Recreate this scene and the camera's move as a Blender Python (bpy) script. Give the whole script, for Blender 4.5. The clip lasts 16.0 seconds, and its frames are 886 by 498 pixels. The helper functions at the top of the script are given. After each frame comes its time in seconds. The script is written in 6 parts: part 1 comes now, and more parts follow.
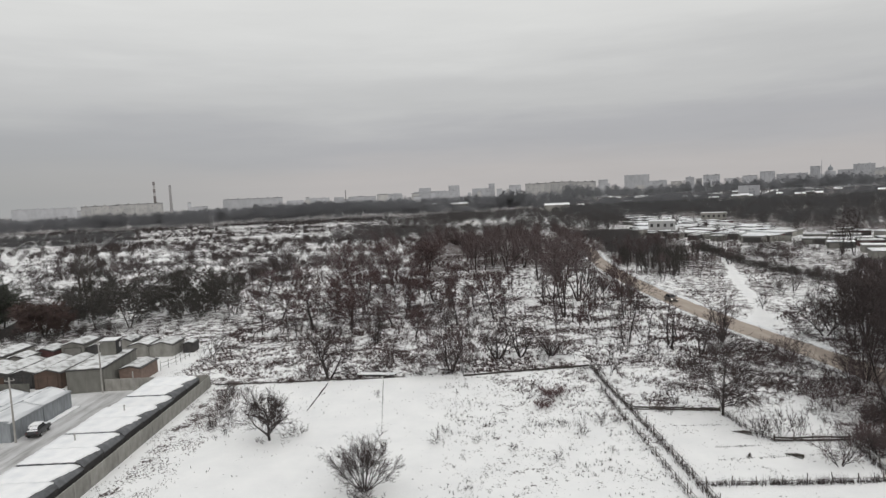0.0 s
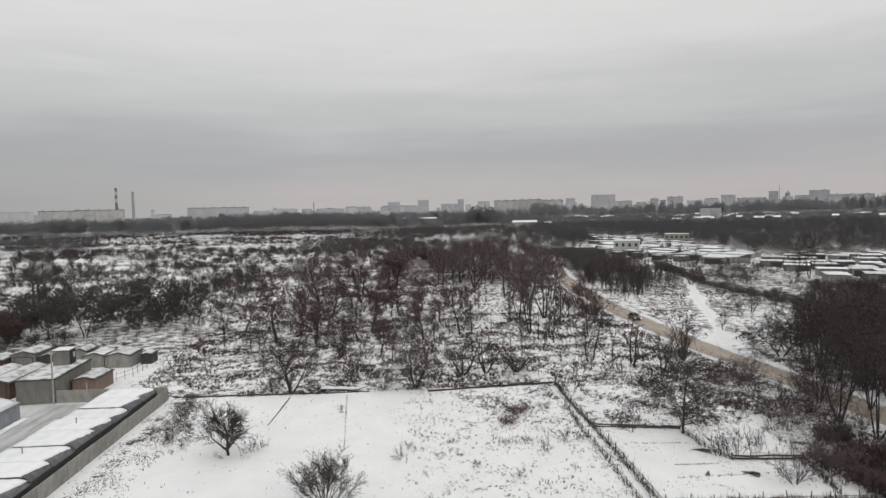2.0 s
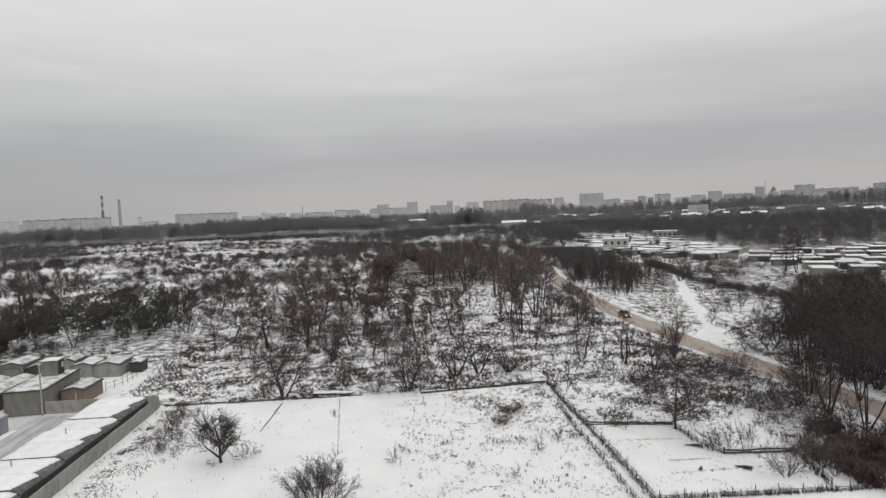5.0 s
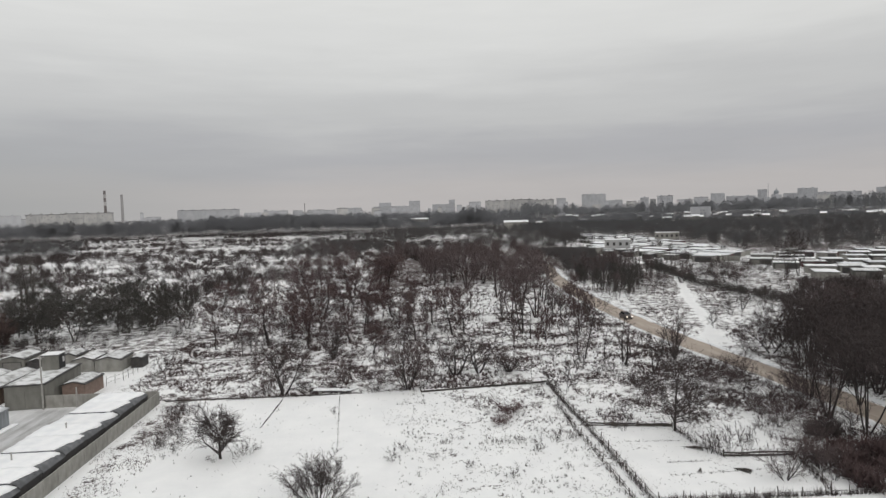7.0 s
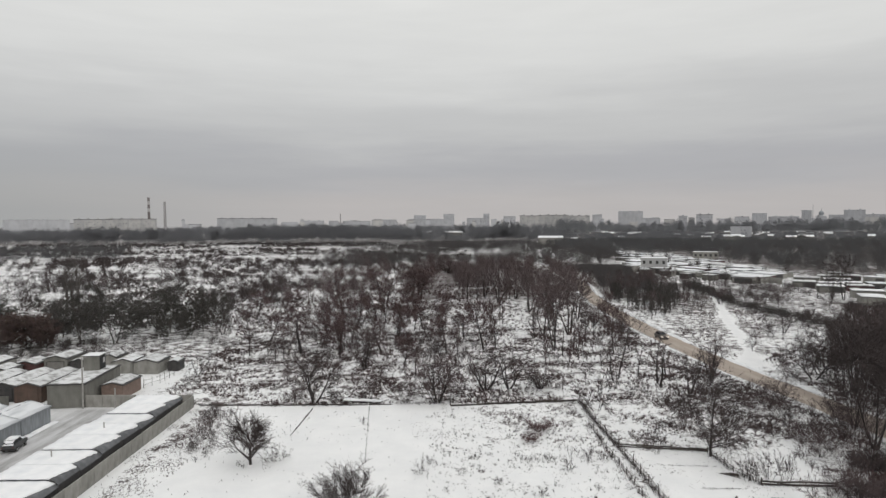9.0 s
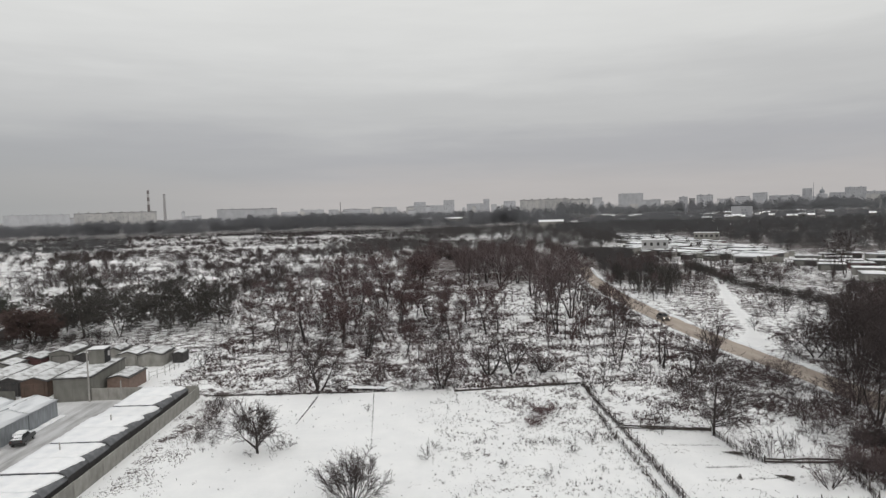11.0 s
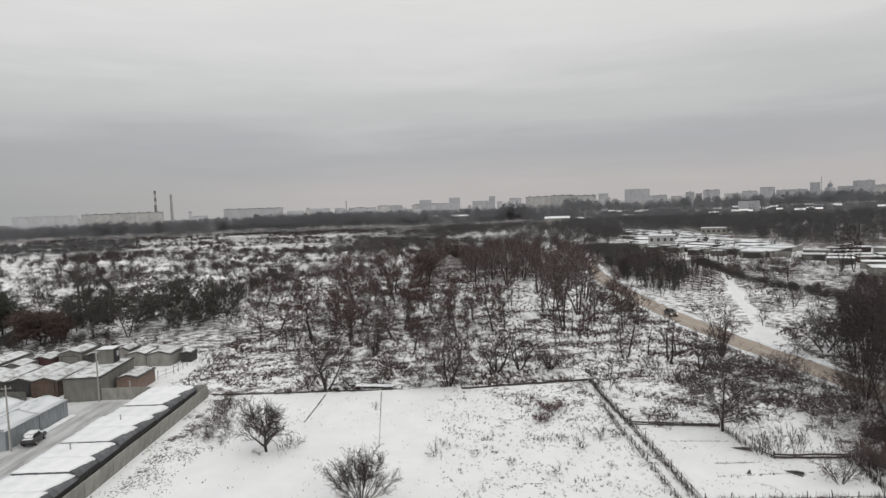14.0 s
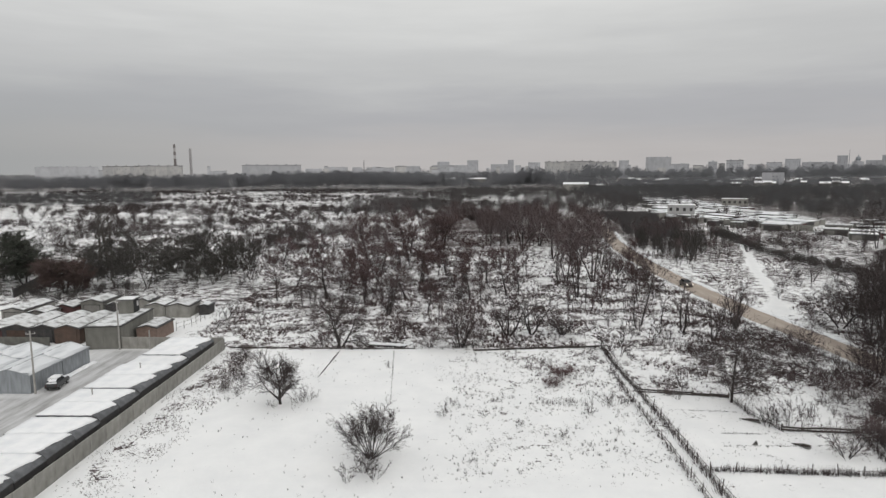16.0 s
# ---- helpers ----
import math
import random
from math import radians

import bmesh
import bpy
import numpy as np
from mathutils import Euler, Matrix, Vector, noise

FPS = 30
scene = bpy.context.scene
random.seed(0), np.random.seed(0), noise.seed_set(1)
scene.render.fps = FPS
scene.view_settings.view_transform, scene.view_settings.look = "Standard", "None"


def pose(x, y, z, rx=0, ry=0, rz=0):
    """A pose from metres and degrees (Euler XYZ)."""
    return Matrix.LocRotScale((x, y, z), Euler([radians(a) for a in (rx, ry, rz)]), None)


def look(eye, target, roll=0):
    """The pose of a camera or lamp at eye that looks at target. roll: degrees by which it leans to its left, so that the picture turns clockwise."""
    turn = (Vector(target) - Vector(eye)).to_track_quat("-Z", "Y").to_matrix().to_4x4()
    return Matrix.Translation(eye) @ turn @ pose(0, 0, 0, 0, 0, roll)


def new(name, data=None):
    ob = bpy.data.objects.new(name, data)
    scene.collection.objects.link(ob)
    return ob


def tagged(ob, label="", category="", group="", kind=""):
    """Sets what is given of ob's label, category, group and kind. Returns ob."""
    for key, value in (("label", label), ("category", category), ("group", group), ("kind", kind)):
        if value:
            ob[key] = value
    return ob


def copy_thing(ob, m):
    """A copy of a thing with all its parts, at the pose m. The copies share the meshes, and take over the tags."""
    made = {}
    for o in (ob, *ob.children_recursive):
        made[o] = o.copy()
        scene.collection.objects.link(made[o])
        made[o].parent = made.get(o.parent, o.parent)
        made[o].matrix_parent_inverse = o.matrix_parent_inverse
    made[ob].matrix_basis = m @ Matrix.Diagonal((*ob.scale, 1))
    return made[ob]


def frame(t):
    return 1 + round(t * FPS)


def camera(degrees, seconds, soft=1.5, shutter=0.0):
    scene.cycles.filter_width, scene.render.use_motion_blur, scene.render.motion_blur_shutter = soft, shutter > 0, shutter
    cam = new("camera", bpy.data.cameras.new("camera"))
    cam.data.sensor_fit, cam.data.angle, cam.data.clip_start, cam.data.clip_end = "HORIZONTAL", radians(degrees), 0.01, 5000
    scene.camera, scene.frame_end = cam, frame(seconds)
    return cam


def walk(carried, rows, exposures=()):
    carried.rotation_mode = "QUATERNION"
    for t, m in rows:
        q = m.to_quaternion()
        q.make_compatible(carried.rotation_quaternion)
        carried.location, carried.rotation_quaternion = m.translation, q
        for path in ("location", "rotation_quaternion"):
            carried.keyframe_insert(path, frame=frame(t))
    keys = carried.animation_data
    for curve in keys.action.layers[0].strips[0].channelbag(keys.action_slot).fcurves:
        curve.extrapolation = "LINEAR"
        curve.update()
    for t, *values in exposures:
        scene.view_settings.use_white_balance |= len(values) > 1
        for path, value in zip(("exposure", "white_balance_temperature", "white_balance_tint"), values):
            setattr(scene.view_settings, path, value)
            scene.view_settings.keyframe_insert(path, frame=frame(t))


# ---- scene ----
# ---- camera: held at an upper-floor window, 26 m above the ground ----
cam = camera(71.41, 16.0, soft=1.4)
TURNS = (  # seconds, yaw, tilt, lean
    (0.0, -0.50, 85.00, 2.64),
    (0.5, -1.47, 84.59, 2.03),
    (1.0, -2.51, 85.80, 1.07),
    (1.5, -3.31, 86.06, 0.75),
    (2.0, -3.37, 86.27, 1.09),
    (2.5, -4.10, 86.76, 1.67),
    (3.0, -3.95, 86.66, 1.88),
    (3.5, -3.55, 86.83, 2.21),
    (4.0, -3.45, 86.84, 3.21),
    (4.2, -3.97, 86.56, 3.25),
    (6.3, -4.03, 86.27, 1.25),
    (6.5, -4.22, 86.21, 1.33),
    (7.0, -4.18, 86.30, 1.52),
    (7.5, -2.90, 86.34, 2.05),
    (8.0, -1.74, 86.45, 2.19),
    (8.5, -2.22, 86.72, 2.01),
    (9.0, -1.00, 87.59, 0.20),
    (9.2, -1.15, 87.24, 0.34),
    (11.3, -0.86, 86.32, 1.60),
    (11.5, -0.76, 86.36, 1.65),
    (12.0, -0.39, 86.24, 1.52),
    (12.5, -0.00, 86.26, 1.52),
    (13.0, -0.26, 86.29, 1.61),
    (13.5, -0.33, 86.30, 1.87),
    (14.0, -0.46, 86.12, 2.01),
    (14.5, -0.24, 85.60, 2.03),
    (15.0, -0.58, 85.00, 1.98),
    (15.5, -0.57, 84.08, 1.48),
    (16.0, 1.19, 82.66, 0.28),
)
walk(cam, [(t, pose(0, 0, 26.0, tilt, lean, yaw)) for t, yaw, tilt, lean in TURNS])

# ---- light: heavy overcast, one wide weak sun behind the clouds ----
SUN_ELEVATION, SUN_AZIMUTH = radians(32), radians(150)
world = bpy.data.worlds.new("overcast_sky")
scene.world = world
world.use_nodes = True
wt = world.node_tree
wt.nodes.clear()


def wnode(kind, **values):
    n = wt.nodes.new(kind)
    for key, v in values.items():
        n.inputs[key].default_value = v
    return n


w_out = wnode("ShaderNodeOutputWorld")
w_bg = wnode("ShaderNodeBackground")
w_sky = wnode("ShaderNodeTexSky")
w_sky.sky_type, w_sky.sun_disc = "NISHITA", False
w_sky.sun_elevation, w_sky.sun_rotation = SUN_ELEVATION, SUN_AZIMUTH
w_sky.air_density, w_sky.dust_density = 1.0, 4.0
w_co = wnode("ShaderNodeTexCoord")
w_sep = wnode("ShaderNodeSeparateXYZ")
w_map = wnode("ShaderNodeMapping")
w_map.inputs["Scale"].default_value = (1.2, 1.2, 9.0)
w_noise = wnode("ShaderNodeTexNoise", Scale=1.6, Detail=5.0, Roughness=0.55)
w_noise2 = wnode("ShaderNodeTexNoise", Scale=5.0, Detail=4.0, Roughness=0.6)
w_sub = wnode("ShaderNodeMath"); w_sub.operation = "MULTIPLY_ADD"
w_sub.inputs[1].default_value, w_sub.inputs[2].default_value = 0.14, -0.07
w_fade = wnode("ShaderNodeMath"); w_fade.operation = "MULTIPLY"
w_edge = wnode("ShaderNodeMapRange"); w_edge.inputs["From Max"].default_value = 0.10
w_add = wnode("ShaderNodeMath"); w_add.operation = "ADD"
w_ramp = wnode("ShaderNodeValToRGB")
w_ramp.color_ramp.interpolation = "EASE"
stops = ((0.0, (0.475, 0.455, 0.45)), (0.03, (0.475, 0.455, 0.45)), (0.085, (0.415, 0.415, 0.43)), (0.15, (0.52, 0.52, 0.517)),
         (0.26, (0.67, 0.67, 0.655)), (0.42, (0.77, 0.77, 0.745)), (0.7, (0.80, 0.80, 0.785)), (1.0, (0.84, 0.84, 0.83)))
els = w_ramp.color_ramp.elements
for i, (p, col) in enumerate(stops):
    e = els[i] if i < 2 else els.new(p)
    e.position, e.color = p, (*col, 1)
w_var = wnode("ShaderNodeMapRange")
w_var.inputs["To Min"].default_value, w_var.inputs["To Max"].default_value = 0.95, 1.05
w_mul = wnode("ShaderNodeMixRGB"); w_mul.blend_type = "MULTIPLY"; w_mul.inputs[0].default_value = 1.0
w_dull = wnode("ShaderNodeMapRange")
w_dull.inputs["From Min"].default_value, w_dull.inputs["From Max"].default_value = -0.62, -0.15
w_dull.inputs["To Min"].default_value, w_dull.inputs["To Max"].default_value = 1.0, 0.0
w_low = wnode("ShaderNodeMapRange")
w_low.inputs["From Min"].default_value, w_low.inputs["From Max"].default_value = 0.02, 0.16
w_low.inputs["To Min"].default_value, w_low.inputs["To Max"].default_value = 0.9, 0.0
w_where = wnode("ShaderNodeMath"); w_where.operation = "MULTIPLY"
w_murk = wnode("ShaderNodeMixRGB"); w_murk.inputs[2].default_value = (0.340, 0.350, 0.353, 1)
w_mix = wnode("ShaderNodeMixRGB"); w_mix.blend_type = "ADD"; w_mix.inputs[0].default_value = 0.006
ln = wt.links.new
ln(w_co.outputs["Generated"], w_sep.inputs[0])
ln(w_co.outputs["Generated"], w_map.inputs[0])
ln(w_map.outputs[0], w_noise.inputs["Vector"])
ln(w_map.outputs[0], w_noise2.inputs["Vector"])
ln(w_noise.outputs["Fac"], w_sub.inputs[0])
ln(w_sep.outputs["Z"], w_edge.inputs["Value"])
ln(w_sub.outputs[0], w_fade.inputs[0]); ln(w_edge.outputs[0], w_fade.inputs[1])
ln(w_sep.outputs["Z"], w_add.inputs[0]); ln(w_fade.outputs[0], w_add.inputs[1])
ln(w_add.outputs[0], w_ramp.inputs[0])
ln(w_noise2.outputs["Fac"], w_var.inputs["Value"])
ln(w_ramp.outputs[0], w_mul.inputs[1]); ln(w_var.outputs[0], w_mul.inputs[2])
ln(w_sep.outputs["X"], w_dull.inputs["Value"]); ln(w_sep.outputs["Z"], w_low.inputs["Value"])
ln(w_dull.outputs[0], w_where.inputs[0]); ln(w_low.outputs[0], w_where.inputs[1])
ln(w_where.outputs[0], w_murk.inputs[0]); ln(w_mul.outputs[0], w_murk.inputs[1])
ln(w_murk.outputs[0], w_mix.inputs[1]); ln(w_sky.outputs[0], w_mix.inputs[2])
ln(w_mix.outputs[0], w_bg.inputs["Color"])
ln(w_bg.outputs[0], w_out.inputs["Surface"])

sun = new("sun", bpy.data.lights.new("sun", "SUN"))
sun.data.energy, sun.data.angle, sun.data.color = 0.62, radians(50), (1.0, 0.97, 0.93)
sun.matrix_world = look((60 * math.sin(SUN_AZIMUTH), 60 * math.cos(SUN_AZIMUTH), 60 * math.tan(SUN_ELEVATION)), (0, 0, 0))


# ---- materials ----
def material(name, base, second=None, scale=3.0, rough=0.85, bump=0.0, bump_scale=30.0, metal=0.0, spread=0.0, stretch=(1, 1, 1), cut=(0.35, 0.65)):
    """A surface of two colours mixed by noise at two scales, with fine relief; spread: brightness varied object by object."""
    m = bpy.data.materials.new(name)
    m.use_nodes = True
    t = m.node_tree
    b = t.nodes["Principled BSDF"]
    b.inputs["Roughness"].default_value, b.inputs["Metallic"].default_value = rough, metal
    co = t.nodes.new("ShaderNodeTexCoord")
    mp = t.nodes.new("ShaderNodeMapping")
    mp.inputs["Scale"].default_value = stretch
    n = t.nodes.new("ShaderNodeTexNoise")
    n.inputs["Scale"].default_value, n.inputs["Detail"].default_value = scale, 6.0
    r = t.nodes.new("ShaderNodeMapRange")
    r.inputs["From Min"].default_value, r.inputs["From Max"].default_value = cut
    mix = t.nodes.new("ShaderNodeMixRGB")
    second = second or tuple(v * 0.7 for v in base)
    mix.inputs[1].default_value, mix.inputs[2].default_value = (*base, 1), (*second, 1)
    t.links.new(co.outputs["Object"], mp.inputs[0])
    t.links.new(mp.outputs[0], n.inputs["Vector"])
    t.links.new(n.outputs["Fac"], r.inputs["Value"])
    t.links.new(r.outputs[0], mix.inputs[0])
    last = mix.outputs[0]
    if spread:
        info = t.nodes.new("ShaderNodeObjectInfo")
        mr = t.nodes.new("ShaderNodeMapRange")
        mr.inputs["To Min"].default_value, mr.inputs["To Max"].default_value = 1 - spread, 1 + spread
        mul = t.nodes.new("ShaderNodeMixRGB")
        mul.blend_type, mul.inputs[0].default_value = "MULTIPLY", 1.0
        t.links.new(info.outputs["Random"], mr.inputs["Value"])
        t.links.new(last, mul.inputs[1])
        t.links.new(mr.outputs[0], mul.inputs[2])
        last = mul.outputs[0]
    t.links.new(last, b.inputs["Base Color"])
    if bump:
        n2 = t.nodes.new("ShaderNodeTexNoise")
        n2.inputs["Scale"].default_value, n2.inputs["Detail"].default_value = bump_scale, 4.0
        bp = t.nodes.new("ShaderNodeBump")
        bp.inputs["Strength"].default_value, bp.inputs["Distance"].default_value = bump, 0.05
        t.links.new(mp.outputs[0], n2.inputs["Vector"])
        t.links.new(n2.outputs["Fac"], bp.inputs["Height"])
        t.links.new(bp.outputs[0], b.inputs["Normal"])
    return m


def island_material(name, low, high, rough=0.9, even=False):
    """Twigs and stalks: colour varied piece by piece; even: one fixed normal flattens the shading."""
    m = bpy.data.materials.new(name)
    m.use_nodes = True
    t = m.node_tree
    b = t.nodes["Principled BSDF"]
    b.inputs["Roughness"].default_value = rough
    g = t.nodes.new("ShaderNodeNewGeometry")
    n = t.nodes.new("ShaderNodeTexNoise")
    n.inputs["Scale"].default_value = 0.35
    co = t.nodes.new("ShaderNodeTexCoord")
    t.links.new(co.outputs["Object"], n.inputs["Vector"])
    avg = t.nodes.new("ShaderNodeMath")
    avg.operation = "MULTIPLY_ADD"
    avg.inputs[1].default_value = 0.6
    t.links.new(g.outputs["Random Per Island"], avg.inputs[0])
    half = t.nodes.new("ShaderNodeMath")
    half.operation = "MULTIPLY"
    half.inputs[1].default_value = 0.5
    t.links.new(n.outputs["Fac"], half.inputs[0])
    t.links.new(half.outputs[0], avg.inputs[2])
    mix = t.nodes.new("ShaderNodeMixRGB")
    mix.inputs[1].default_value, mix.inputs[2].default_value = (*low, 1), (*high, 1)
    t.links.new(avg.outputs[0], mix.inputs[0])
    t.links.new(mix.outputs[0], b.inputs["Base Color"])
    # fixed normal: every face is shaded alike, whichever way it turns
    if even:
        up = t.nodes.new("ShaderNodeCombineXYZ")
        up.inputs["Y"].default_value, up.inputs["Z"].default_value = -0.5, 0.86
        t.links.new(up.outputs[0], b.inputs["Normal"])
    return m


def ground_material():
    """Snow with dry grass and soil coming through where the layer 'grass' is high, trodden grey snow where 'track' is high."""
    m = bpy.data.materials.new("snowy_ground")
    m.use_nodes = True
    t = m.node_tree
    b = t.nodes["Principled BSDF"]
    b.inputs["Roughness"].default_value = 0.8
    co = t.nodes.new("ShaderNodeTexCoord")

    def tex(scale, detail, rough=0.6, stretch=None):
        n = t.nodes.new("ShaderNodeTexNoise")
        n.inputs["Scale"].default_value, n.inputs["Detail"].default_value, n.inputs["Roughness"].default_value = scale, detail, rough
        if stretch:
            mp = t.nodes.new("ShaderNodeMapping")
            mp.inputs["Scale"].default_value = stretch
            t.links.new(co.outputs["Object"], mp.inputs[0])
            t.links.new(mp.outputs[0], n.inputs["Vector"])
        else:
            t.links.new(co.outputs["Object"], n.inputs["Vector"])
        return n.outputs["Fac"]

    def mth(op, a, c, d=None):
        n = t.nodes.new("ShaderNodeMath")
        n.operation = op
        for i, v in enumerate((a, c, d)):
            if v is None:
                continue
            if isinstance(v, (int, float)):
                n.inputs[i].default_value = v
            else:
                t.links.new(v, n.inputs[i])
        return n.outputs[0]

    def blend(f, a, c):
        n = t.nodes.new("ShaderNodeMixRGB")
        for i, v in enumerate((f, a, c)):
            if isinstance(v, tuple):
                n.inputs[i].default_value = (*v, 1)
            else:
                t.links.new(v, n.inputs[i])
        return n.outputs[0]

    def layer(name):
        n = t.nodes.new("ShaderNodeAttribute")
        n.attribute_name = name
        return n.outputs["Fac"]

    fine, mid, big = tex(3.4, 5), tex(0.5, 4), tex(0.05, 3)
    grass = layer("grass")
    amount = mth("MULTIPLY_ADD", mid, 0.50, mth("MULTIPLY", fine, 0.50))
    amount = mth("ADD", amount, mth("MULTIPLY_ADD", big, 0.25, -0.125))
    edge = mth("SUBTRACT", 0.80, mth("MULTIPLY", grass, 0.42))
    mask = t.nodes.new("ShaderNodeMapRange")
    t.links.new(mth("SUBTRACT", amount, edge), mask.inputs["Value"])
    mask.inputs["From Min"].default_value, mask.inputs["From Max"].default_value = -0.012, 0.02
    soil = blend(tex(1.3, 5), (0.034, 0.025, 0.025), (0.096, 0.070, 0.067))
    snow = blend(tex(0.22, 6, 0.7), (0.74, 0.75, 0.765), (0.955, 0.955, 0.95))
    col = blend(mask.outputs[0], snow, soil)
    ruts = t.nodes.new("ShaderNodeMapRange")
    t.links.new(tex(0.9, 5, 0.65, (1.0, 0.16, 1.0)), ruts.inputs["Value"])
    ruts.inputs["From Min"].default_value, ruts.inputs["From Max"].default_value = 0.38, 0.66
    slush = blend(ruts.outputs[0], (0.52, 0.52, 0.53), (0.21, 0.205, 0.20))
    col = blend(layer("track"), col, slush)
    t.links.new(col, b.inputs["Base Color"])
    bp = t.nodes.new("ShaderNodeBump")
    bp.inputs["Strength"].default_value, bp.inputs["Distance"].default_value = 0.6, 0.12
    t.links.new(fine, bp.inputs["Height"])
    t.links.new(bp.outputs[0], b.inputs["Normal"])
    return m


M_GROUND = ground_material()
M_SNOW = material("roof_snow", (0.87, 0.875, 0.885), (0.74, 0.755, 0.78), 0.6, 0.7, 0.35, 2.5, spread=0.05)
M_SNOW_THIN = material("thin_patchy_roof_snow", (0.68, 0.69, 0.70), (0.20, 0.195, 0.19), 0.8, 0.75, 0.4, 3.0, spread=0.12, cut=(0.46, 0.68))
M_SNOW_METAL = material("wind_thinned_snow_on_sheet", (0.70, 0.715, 0.735), (0.40, 0.42, 0.445), 0.35, 0.7, 0.3, 3.0, spread=0.05, cut=(0.46, 0.72), stretch=(2.2, 0.5, 1))
M_ROAD = material("slushy_road", (0.43, 0.365, 0.31), (0.30, 0.25, 0.21), 0.6, 0.75, 0.4, 4.0, stretch=(1, 0.12, 1))
M_CONCRETE = material("weathered_concrete", (0.30, 0.295, 0.275), (0.19, 0.186, 0.17), 1.3, 0.9, 0.3, 12.0, spread=0.12, stretch=(1.0, 1.0, 0.55), cut=(0.30, 0.72))
M_CONCRETE_OLD = material("dark_grey_concrete", (0.13, 0.128, 0.115), (0.09, 0.088, 0.08), 1.1, 0.9, 0.3, 12.0, spread=0.1)
M_CONCRETE_STAINED = material("stained_concrete", (0.205, 0.203, 0.185), (0.125, 0.123, 0.11), 1.0, 0.9, 0.3, 12.0, stretch=(1.0, 1.0, 0.4), cut=(0.30, 0.72))
M_CONCRETE_LIGHT = material("pale_plastered_wall", (0.32, 0.312, 0.29), (0.20, 0.194, 0.178), 1.3, 0.9, 0.2, 10.0, spread=0.10, stretch=(1, 1, 0.55), cut=(0.3, 0.72))
M_METAL_GREY = material("grey_blue_sheet_metal", (0.29, 0.31, 0.33), (0.20, 0.215, 0.23), 1.6, 0.6, 0.1, 6.0, stretch=(1.5, 1.5, 0.3))
M_METAL_DARK = material("dark_rusty_sheet", (0.036, 0.036, 0.038), (0.065, 0.06, 0.058), 1.2, 0.75, 0.2, 8.0, spread=0.2)
M_RUST = material("rust_brown_boards", (0.11, 0.072, 0.056), (0.075, 0.052, 0.042), 1.0, 0.85, 0.2, 9.0, spread=0.1)
M_RED = material("dark_red_sheet", (0.105, 0.046, 0.046), (0.07, 0.036, 0.036), 0.9, 0.75, 0.1, 6.0)
M_BRICK = material("orange_brown_brick", (0.22, 0.158, 0.132), (0.16, 0.118, 0.10), 2.2, 0.9, 0.3, 10.0)
M_DOOR = material("grey_garage_door", (0.21, 0.205, 0.19), (0.155, 0.15, 0.14), 0.9, 0.7)
M_DARK = material("inside_shade_dark", (0.03, 0.03, 0.032), (0.02, 0.02, 0.02), 1.0, 0.9)
M_FELT = material("dark_roof_felt", (0.135, 0.136, 0.142), (0.045, 0.045, 0.048), 1.5, 0.9, 0.6, 4.0)
M_TARP = material("grey_weathered_tarpaulin", (0.15, 0.155, 0.165), (0.075, 0.077, 0.082), 1.1, 0.8, 0.8, 2.2, spread=0.18)
M_WOOD = material("weathered_board", (0.075, 0.064, 0.056), (0.045, 0.038, 0.034), 2.0, 0.9, 0.2, 12.0, spread=0.3)
M_POLE = material("grey_pole", (0.36, 0.35, 0.33), (0.27, 0.26, 0.25), 1.4, 0.85)
M_BARK = material("dark_bark", (0.024, 0.020, 0.020), (0.048, 0.040, 0.039), 3.0, 0.95, 0.4, 20.0, spread=0.25)
M_BARK_GREY = material("grey_bark", (0.13, 0.12, 0.108), (0.07, 0.062, 0.056), 3.0, 0.95, 0.4, 20.0, spread=0.2)
M_TWIG_RED = island_material("reddish_twigs", (0.055, 0.0365, 0.0365), (0.107, 0.070, 0.069))
M_TWIG_BROWN = island_material("grey_brown_twigs", (0.067, 0.0505, 0.0505), (0.121, 0.092, 0.092))
M_TWIG_DARK = island_material("dark_twigs", (0.032, 0.025, 0.025), (0.066, 0.0515, 0.0505))
M_TWIG_OLIVE = island_material("olive_grey_twigs", (0.037, 0.034, 0.032), (0.076, 0.069, 0.065))
M_LEAF_RUST = island_material("withered_rust_leaves", (0.050, 0.036, 0.031), (0.090, 0.062, 0.050))
M_LEAF_MAUVE = island_material("mauve_brown_leaves", (0.080, 0.047, 0.048), (0.145, 0.088, 0.088))
M_LEAF_GREEN = island_material("dark_evergreen_needles", (0.020, 0.026, 0.019), (0.048, 0.056, 0.040))
M_LEAF_OLIVE = island_material("dull_olive_brown_leaves", (0.033, 0.033, 0.028), (0.061, 0.060, 0.051))
M_WEED = island_material("dry_weed_stalks", (0.034, 0.0225, 0.0225), (0.098, 0.064, 0.061))
# far woods: haze is mixed into the twig colour, paler with distance
M_TWIG_HAZED = island_material("hazed_far_wood", (0.150, 0.153, 0.166), (0.178, 0.181, 0.194), even=True)
M_TWIG_HAZED_PALE = island_material("most_hazed_far_wood", (0.215, 0.22, 0.237), (0.255, 0.26, 0.277), even=True)
M_TWIG_HAZED_DARK = island_material("least_hazed_far_wood", (0.068, 0.062, 0.063), (0.090, 0.082, 0.083), even=True)
M_TWIG_HAZED_MID = island_material("grey_hazy_wood", (0.084, 0.083, 0.088), (0.106, 0.105, 0.110), even=True)
M_CAR_DARK = material("dark_car_paint", (0.045, 0.047, 0.05), (0.035, 0.036, 0.04), 2.0, 0.35)
M_CAR_BROWN = material("muddy_dark_paint", (0.055, 0.045, 0.045), (0.11, 0.09, 0.075), 1.5, 0.5)
